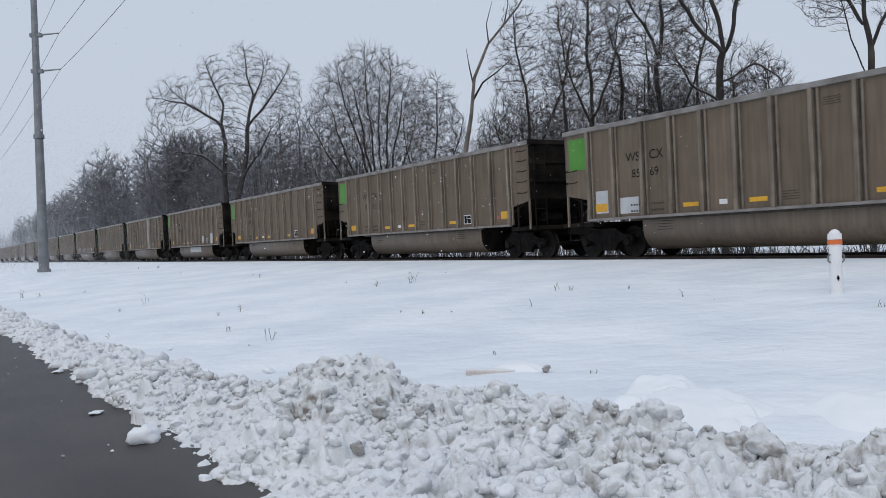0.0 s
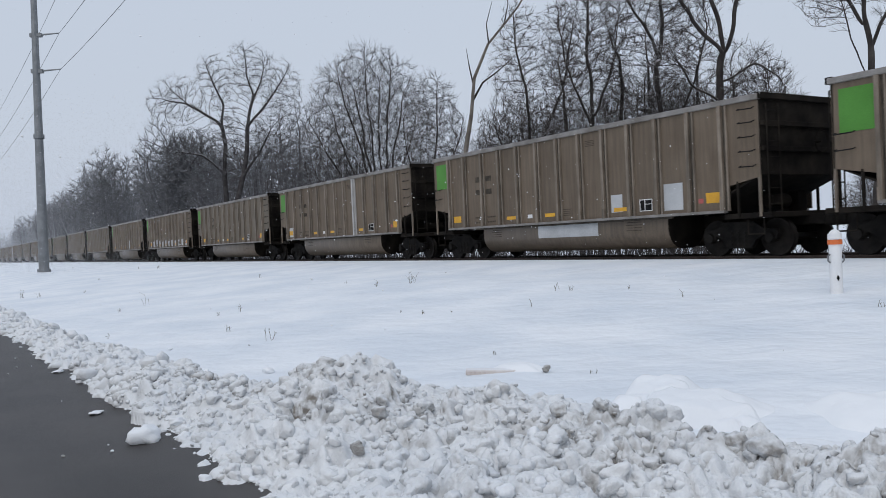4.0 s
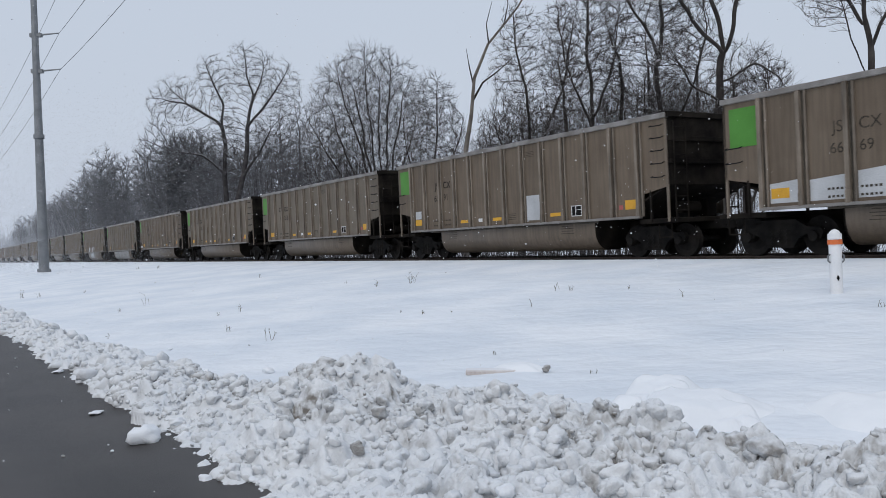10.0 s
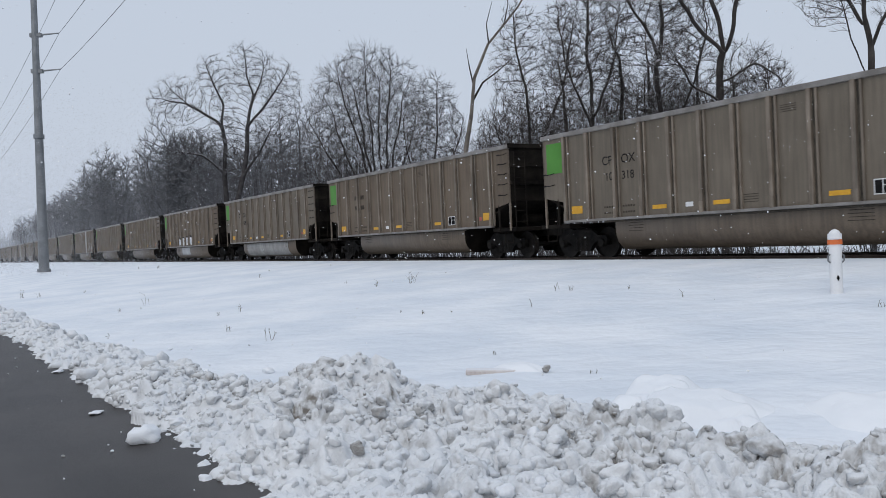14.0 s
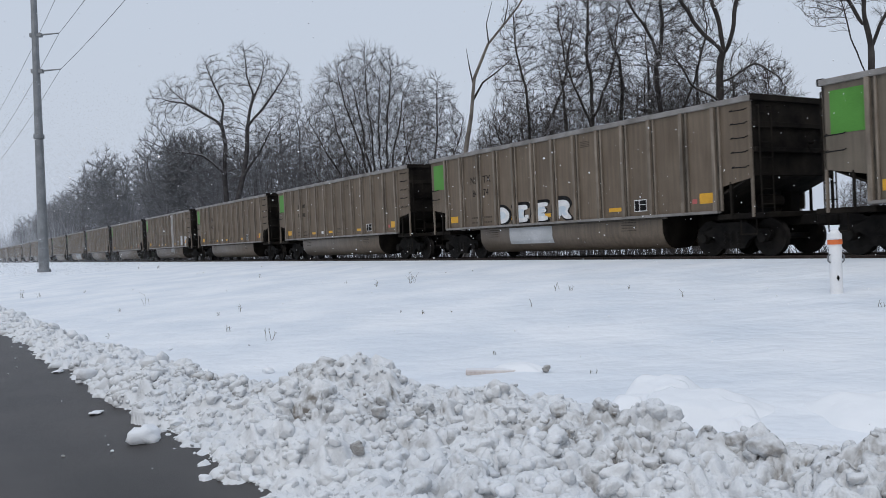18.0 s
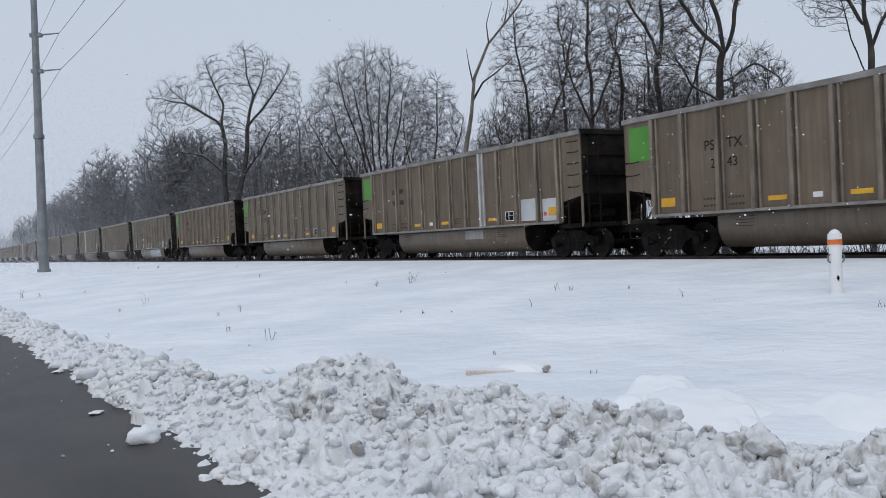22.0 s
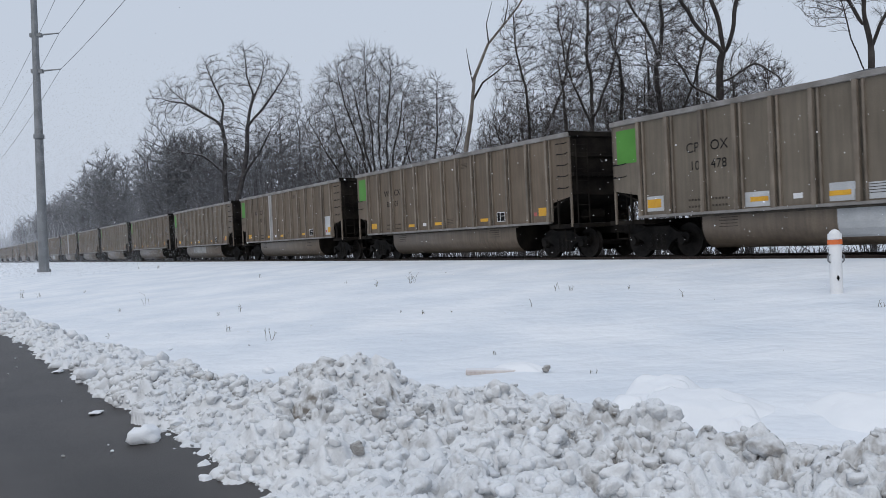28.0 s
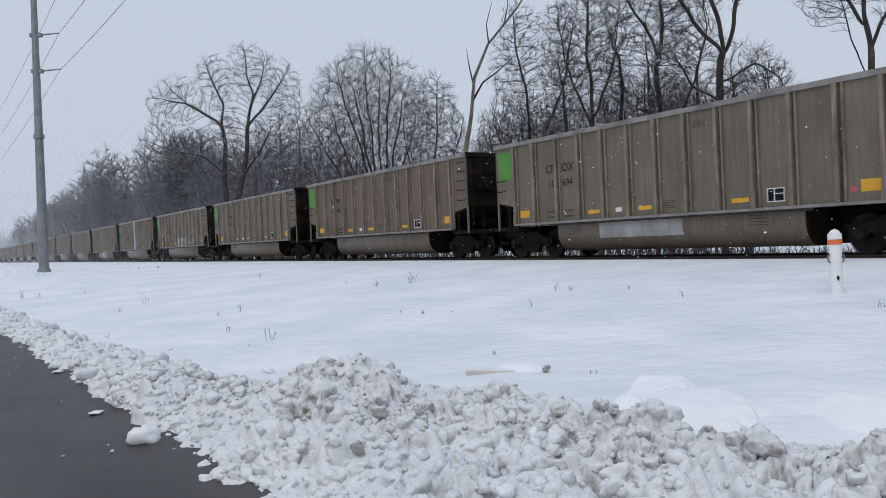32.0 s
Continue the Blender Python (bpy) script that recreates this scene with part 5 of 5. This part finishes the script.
    at = ob.data.attributes.new("grit", "FLOAT", "POINT")
    at.data.foreach_set("value", grit.ravel().astype(np.float32))
    tagged(ob, "ploughed bank of lumpy snow streaked with grit", "snow bank", kind="stuff")
    return us, vs, H, inside & (w > 0.01), soil


BANK_U, BANK_V, BANK_H, BANK_IN, BANK_DIRT = snow_bank()


def snow_drift():
    """Smooth hummocks with a broken lip, behind the bank."""
    us, vs = np.arange(4.1, 6.6, 0.025), np.arange(1.6, 8.2, 0.025)
    U, V = np.meshgrid(us, vs, indexing="ij")
    land = ground_z(U, V)
    wu, wv = 0.35 * hills(U * 1.6, V * 1.6, 71, 3), 0.35 * hills(U * 1.6, V * 1.6, 72, 3)
    lumps = 0.022 * hills(U * 7, V * 7, 77, 3) + 0.03 * np.abs(hills(U * 3.5, V * 3.5, 78, 2))
    H = land - 0.03
    for pu, pv, ru, rv, ph, sharp in ((5.0, 4.3, 0.62, 0.5, 0.13, 0.28), (5.3, 5.05, 0.45, 0.4, 0.12, 0.3), (4.8, 5.0, 0.22, 0.27, 0.08, 0.5), (4.75, 3.9, 0.2, 0.22, 0.07, 0.5), (5.7, 3.3, 0.6, 0.7, 0.10, 0.6), (5.28, 7.0, 0.25, 0.5, 0.04, 0.5), (4.6, 3.2, 0.3, 0.5, 0.06, 0.6)):
        q = 1 - np.sqrt(((U + wu - pu) / ru) ** 2 + ((V + wv - pv) / rv) ** 2)
        lip = np.clip(q / np.where(U < pu, sharp, 0.8), 0, 1)
        H = np.maximum(H, land - 0.03 + (ph + 0.03) * lip * lip * (3 - 2 * lip) * (1 + 0.5 * hills(U * 3, V * 3, 73, 2)) + lumps * np.clip(lip * 3, 0, 1))
    pts = np.stack([U * AOUT.x + V * AWAY.x, U * AOUT.y + V * AWAY.y, H], -1).reshape(-1, 3)
    i, j = np.meshgrid(np.arange(len(us) - 1), np.arange(len(vs) - 1), indexing="ij")
    a = (i * len(vs) + j).ravel()
    ob = raw("snow_drift", pts, np.stack([a, a + len(vs), a + len(vs) + 1, a + 1], -1), SNOW, smooth=True)
    tagged(ob, "smooth drifted hummocks of clean snow", "snow drift", kind="stuff")


snow_drift()


def rest_z(u, v):
    """Height of whatever snow lies at u, v near the path."""
    if u < 1.4:
        return PATH_Z
    i, j = int(np.searchsorted(BANK_U, u)), int(np.searchsorted(BANK_V, v))
    z = float(ground_z(u, v))
    if i < len(BANK_U) and j < len(BANK_V):
        z = max(z, float(BANK_H[i, j]))
    return z


def chunk_mesh(seed, flat=0.8):
    bm = bmnew()
    bmesh.ops.create_icosphere(bm, subdivisions=3, radius=1.0)
    off = Vector((seed * 3.7, seed * 1.3, seed * 7.1))
    for vert in bm.verts:
        p = vert.co.copy()
        k = 1 + 0.55 * noise.noise(p * 0.9 + off) + 0.3 * noise.noise(p * 2.3 + off) + 0.12 * noise.noise(p * 5 + off)
        vert.co = Vector((p.x * k, p.y * k * 0.85, p.z * k * flat))
    for f in bm.faces:
        f.smooth = True
    return bm


def chunk(u, v, size, seed, mat=None, flat=0.7, name="snow_chunk", label="loose lump of ploughed snow", category="snow lump", sink=0.25):
    ob = part(name, chunk_mesh(seed, flat), mat or PLOUGHED)
    at = ob.data.attributes.new("grit", "FLOAT", "POINT")
    at.data.foreach_set("value", np.full(len(ob.data.vertices), 0.12, np.float32))
    p = spot(u, v, rest_z(u, v) + size * flat * (1 - sink))
    ob.matrix_basis = pose(p.x, p.y, p.z, seed * 3 % 11 - 5, seed * 5 % 13 - 6, seed * 47 % 360) @ Matrix.Diagonal((size, size, size, 1))
    return tagged(ob, label, category, "lumps along the bank" if name == "snow_chunk" else "")


def clods():
    """Thousands of loose crumbled clods that cover the bank."""
    rng = np.random.RandomState(91)
    shapes = []
    for s in range(42):
        bm = bmnew()
        bmesh.ops.create_icosphere(bm, subdivisions=(1, 2, 3)[s // 14], radius=1.0)
        off = Vector((s * 5.1, s * 2.3, s * 1.7))
        co = []
        for vert in bm.verts:
            p = vert.co
            k = 1 + 0.65 * noise.noise(p * 0.8 + off) + 0.36 * noise.noise(p * 1.9 + off) + 0.16 * noise.noise(p * 4.5 + off)
            co.append(p * max(k, 0.4))
        tri = [[q.index for q in f.verts] for f in bm.faces]
        bm.free()
        shapes.append((np.array(co), np.array(tri)))
    verts, faces, grit, count = [], [], [], 0
    for total, v0, v1, r0, r1, power in ((4600, 2.0, 9.5, 0.014, 0.072, 2.6), (2200, 9.0, 48.0, 0.03, 0.11, 2.0), (700, -13.0, 2.0, 0.03, 0.09, 2.0)):
        for k in range(total):
            cv = v0 + (v1 - v0) * (rng.rand() if v0 < 5 else rng.rand() ** 1.8)
            b0 = float(np.interp(cv, *zip(*BANK_BACK)))
            cu = 1.0 + (b0 - 1.0) * rng.rand()
            i, j = int(np.searchsorted(BANK_U, cu)), int(np.searchsorted(BANK_V, cv))
            if j >= len(BANK_V) or not BANK_IN[i, j] or math.hypot(cu - SLIT[0], cv - SLIT[1]) < 0.33:
                continue
            r = r0 + (r1 - r0) * rng.rand() ** power
            co, tri = shapes[rng.randint(14) + (28 if r > 0.045 and 1.5 < cv < 7.5 else 14)]
            a, b = rng.uniform(0, 6.283), rng.uniform(0, 6.283)
            ca, sa, cb, sb = math.cos(a), math.sin(a), math.cos(b), math.sin(b)
            turn = np.array(((ca, -sa, 0), (sa, ca, 0), (0, 0, 1))) @ np.array(((1, 0, 0), (0, cb, -sb), (0, sb, cb)))
            c = spot(cu, cv, float(BANK_H[i, j]) + r * rng.uniform(-0.9, 0.0))
            verts.append((co * (r * np.array((1.1, 0.9, 0.8)))) @ turn.T + np.array(c))
            faces.append(tri + count)
            count += len(co)
            grit.append(np.full(len(co), min(1.0, (0.9 * BANK_DIRT[i, j] + 0.05) * rng.uniform(0.1, 1.4))))
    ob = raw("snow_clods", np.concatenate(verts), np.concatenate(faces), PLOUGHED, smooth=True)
    at = ob.data.attributes.new("grit", "FLOAT", "POINT")
    at.data.foreach_set("value", np.concatenate(grit).astype(np.float32))
    tagged(ob, "crumbled clods of ploughed snow, grey with grit", "snow clods", kind="stuff")


clods()
chunk(1.42, 6.98, 0.125, 1, SNOW, 0.75)
chunk(1.30, 8.55, 0.075, 2, SNOW, 0.25)
chunk(1.50, 5.55, 0.05, 3, SNOW)
chunk(1.46, 7.6, 0.04, 4, SNOW, 0.5)
chunk(1.42, 10.2, 0.06, 5, SNOW, 0.25)
chunk(1.38, 12.0, 0.08, 6, SNOW, 0.25)
chunk(2.25, 4.75, 0.047, 7, STONE, 0.9, "frozen_clod", "grey frozen clod lying on the ploughed snow", "clod")
chunk(2.78, 6.16, 0.05, 9, STONE, 0.6, "frozen_clod", "brown frozen clod under the snow crust", "clod")
chunk(5.3, 6.64, 0.042, 8, STONE, 0.8, "frozen_clod", "grey frozen clod on the smooth snow", "clod", 0.0)
rnd = random.Random(8)
for k in range(18):
    v = rnd.uniform(3.2, 14)
    u = rnd.uniform(1.45, 1.8) if k % 2 else rnd.uniform(1.9, 3.9)
    chunk(u, v, rnd.uniform(0.03, 0.075), 20 + k, SNOW, rnd.uniform(0.5, 0.8))
bm = box(bmnew(), -0.32, 0.32, -0.06, 0.06, -0.03, 0.03, 0.012)
board = part("broken_board", bm, TIMBER)
p = spot(5.0, 7.1, rest_z(5.0, 7.1) + 0.004)
board.matrix_basis = pose(p.x, p.y, p.z, 4, 2, -2)
tagged(board, "pale broken board half buried in the snow", "board")

# crumbs of snow and grit on the wet path
for k in range(40):
    u, v = rnd.uniform(-1.2, 1.2), rnd.uniform(4.5, 16)
    chunk(u, v, rnd.uniform(0.006, 0.016), 70 + k % 9, SNOW if k % 2 else STONE, 0.6, "crumb", "crumb of snow or grit on the wet path", "crumb").data.name = "crumb"


def weed(u, v, h, stalks, seed):
    rng = random.Random(seed)
    base = spot(u, v, rest_z(u, v) - 0.02)
    ob = thing("dry_weed", "dry brown weed stalks poking out of the snow", "weed", "weeds in the snow", m=pose(base.x, base.y, base.z))
    for k in range(stalks):
        bm = bmnew()
        a, l = rng.uniform(0, 6.28), rng.uniform(0.02, 0.3)
        p = Vector((rng.uniform(-0.5, 0.5) * h * 0.6, rng.uniform(-0.5, 0.5) * h * 0.6, 0))
        q = p + Vector((math.cos(a) * l * h, math.sin(a) * l * h, h * rng.uniform(0.5, 1.0)))
        rod(bm, p, q, 0.0042, 4, 0.0025)
        for j in range(2):
            f = rng.uniform(0.4, 0.95)
            m = p.lerp(q, f)
            rod(bm, m, m + Vector((rng.uniform(-0.3, 0.3) * h, rng.uniform(-0.3, 0.3) * h, rng.uniform(0.05, 0.3) * h)), 0.0025, 4, 0.0015)
        part("stalk", bm, WEED, ob)


WEEDS = [(10.79, 19.02, 0.33, 7), (10.04, 19.65, 0.21, 4), (10.59, 12.81, 0.2, 3), (10.6, 12.38, 0.13, 3), (11.18, 11.43, 0.11, 4), (10.6, 9.6, 0.14, 2), (8.84, 11.42, 0.18, 2), (7.34, 12.55, 0.1, 3), (7.34, 13.36, 0.08, 3), (7.81, 12.33, 0.08, 2), (4.43, 12.26, 0.23, 3), (4.37, 14.21, 0.14, 4), (4.94, 23.53, 0.36, 3), (4.0, 21.99, 0.15, 3), (5.21, 17.66, 0.1, 4), (5.73, 17.75, 0.18, 3), (10.39, 29.65, 0.17, 4), (11.43, 50.17, 0.21, 5), (11.04, 53.69, 0.19, 4), (10.52, 8.86, 0.05, 2), (7.43, 5.4, 0.03, 2), (5.53, 3.72, 0.04, 1), (5.53, 6.19, 0.09, 2), (13.12, 21.03, 0.08, 2), (2.98, 35.29, 0.34, 5), (3.44, 34.09, 0.23, 4), (4.94, 33.65, 0.19, 3), (10.51, 6.16, 0.12, 3), (2.67, 15.91, 0.13, 2), (5.6, 7.97, 0.08, 3), (10.36, 22.15, 0.1, 2), (4.01, 12.08, 0.07, 2)]
for k, (u, v, h, n) in enumerate(WEEDS):
    weed(u, v, h, n, k)


# ---- falling snow, and flakes that stand in for haze ----
FALL, DRIFT = 1.25, 0.35


def snowfall(seed, count, near, wide, size):
    """Loose flakes in a tall column of air that sinks through the view."""
    rng = np.random.RandomState(seed)
    d = near[0] + (near[1] - near[0]) * rng.rand(count) ** 0.7
    x = (rng.rand(count) * 2 - 1) * d * wide
    z = -0.6 + (8.5 + FALL * SECONDS) * rng.rand(count)
    c = np.stack([x, d, z], -1)
    r = size * rng.uniform(0.5, 1.3, count)
    star = np.array([(1, 0, 0), (-1, 0, 0), (0, 1, 0), (0, -1, 0), (0, 0, 0.8), (0, 0, -0.8)])
    verts = (c[:, None, :] + r[:, None, None] * star[None]).reshape(-1, 3)
    tri = np.array([(0, 2, 4), (2, 1, 4), (1, 3, 4), (3, 0, 4), (2, 0, 5), (1, 2, 5), (3, 1, 5), (0, 3, 5)])
    faces = (np.arange(count)[:, None, None] * 6 + tri[None]).reshape(-1, 3)
    ob = raw("snowfall", verts, faces, FLAKE)
    return tagged(ob, "white snowflakes drifting down through the air", "snowfall", kind="stuff")


def haze_veil(seed, count):
    """See-through flakes moving along the line far off, added as haze to pale the distance."""
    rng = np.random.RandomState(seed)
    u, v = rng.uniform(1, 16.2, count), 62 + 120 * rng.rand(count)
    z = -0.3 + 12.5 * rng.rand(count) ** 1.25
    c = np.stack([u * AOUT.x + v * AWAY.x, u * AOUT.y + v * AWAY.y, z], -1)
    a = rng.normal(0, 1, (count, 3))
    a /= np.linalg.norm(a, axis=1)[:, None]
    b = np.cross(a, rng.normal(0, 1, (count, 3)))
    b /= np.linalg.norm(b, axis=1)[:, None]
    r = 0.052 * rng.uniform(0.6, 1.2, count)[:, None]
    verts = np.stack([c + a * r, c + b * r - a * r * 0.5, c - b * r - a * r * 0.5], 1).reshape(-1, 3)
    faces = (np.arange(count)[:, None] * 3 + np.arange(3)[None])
    return tagged(raw("snow_veil", verts, faces, HAZEFILM), "see-through flakes added as haze along the railway in the distance", "snowfall", kind="stuff")


far_haze = haze_veil(3, 190000)
flurries = [snowfall(1, 9000, (6, 24), 0.62, 0.010), snowfall(2, 1500, (3.0, 8), 0.62, 0.006)]


# the train's uneven pull: metres gained or lost, second by second
SURGE = {0: 0.02, 1: -0.18, 2: 0.17, 3: 0.17, 4: 0.12, 5: 0.12, 6: -0.15, 7: 0.20, 8: -0.20, 9: 0.08, 10: 0.10, 11: 0.10, 12: 0.17, 13: -0.20, 14: 0.05, 15: 0.08, 16: 0.08, 17: 0.07, 18: -0.17, 19: 0.14, 20: -0.23, 21: 0.14, 22: 0.08, 23: 0.11, 24: 0.18, 25: -0.19, 26: 0.05, 27: 0.00, 28: 0.13, 29: 0.22, 30: -0.02, 31: 0.17, 32: -0.13}


def motions():
    def gone(t):
        return -12.153 + 10.3426 * t + 0.01055 * t * t
    times = [float(k) for k in range(33)]
    for i, car in enumerate(cars):
        walk(car, [(t, on_line(TRACK, i * PITCH - gone(t) - SURGE.get(round(t), 0.0), 0, True)) for t in times])
    wheels = [o for car in cars for t in car.children if t.name.startswith("truck") for o in t.children if o.name.startswith("wheelset")]
    rows, k = [], 0
    total = (gone(SECONDS) - gone(0)) / 0.46
    count = int(total / radians(80)) + 2
    for k in range(count + 1):
        t = SECONDS * k / count
        turn = (gone(t) - gone(0)) / 0.46
        rows.append((t, Matrix.Rotation(turn, 4, "Y")))
    walk(wheels[0], rows)
    for k, ob in enumerate(flurries):
        walk(ob, [(s, pose((DRIFT + 0.15 * k) * (s - 16), 0, -FALL * s)) for s in (0.0, 16.0, SECONDS)])
    walk(far_haze, [(s, Matrix.Translation(AWAY * (-0.5 * s))) for s in (0.0, SECONDS)])
    for w in wheels[1:]:
        w.rotation_mode = "QUATERNION"
        w.animation_data_create()
        w.animation_data.action = wheels[0].animation_data.action
        w.animation_data.action_slot = wheels[0].animation_data.action_slot


motions()
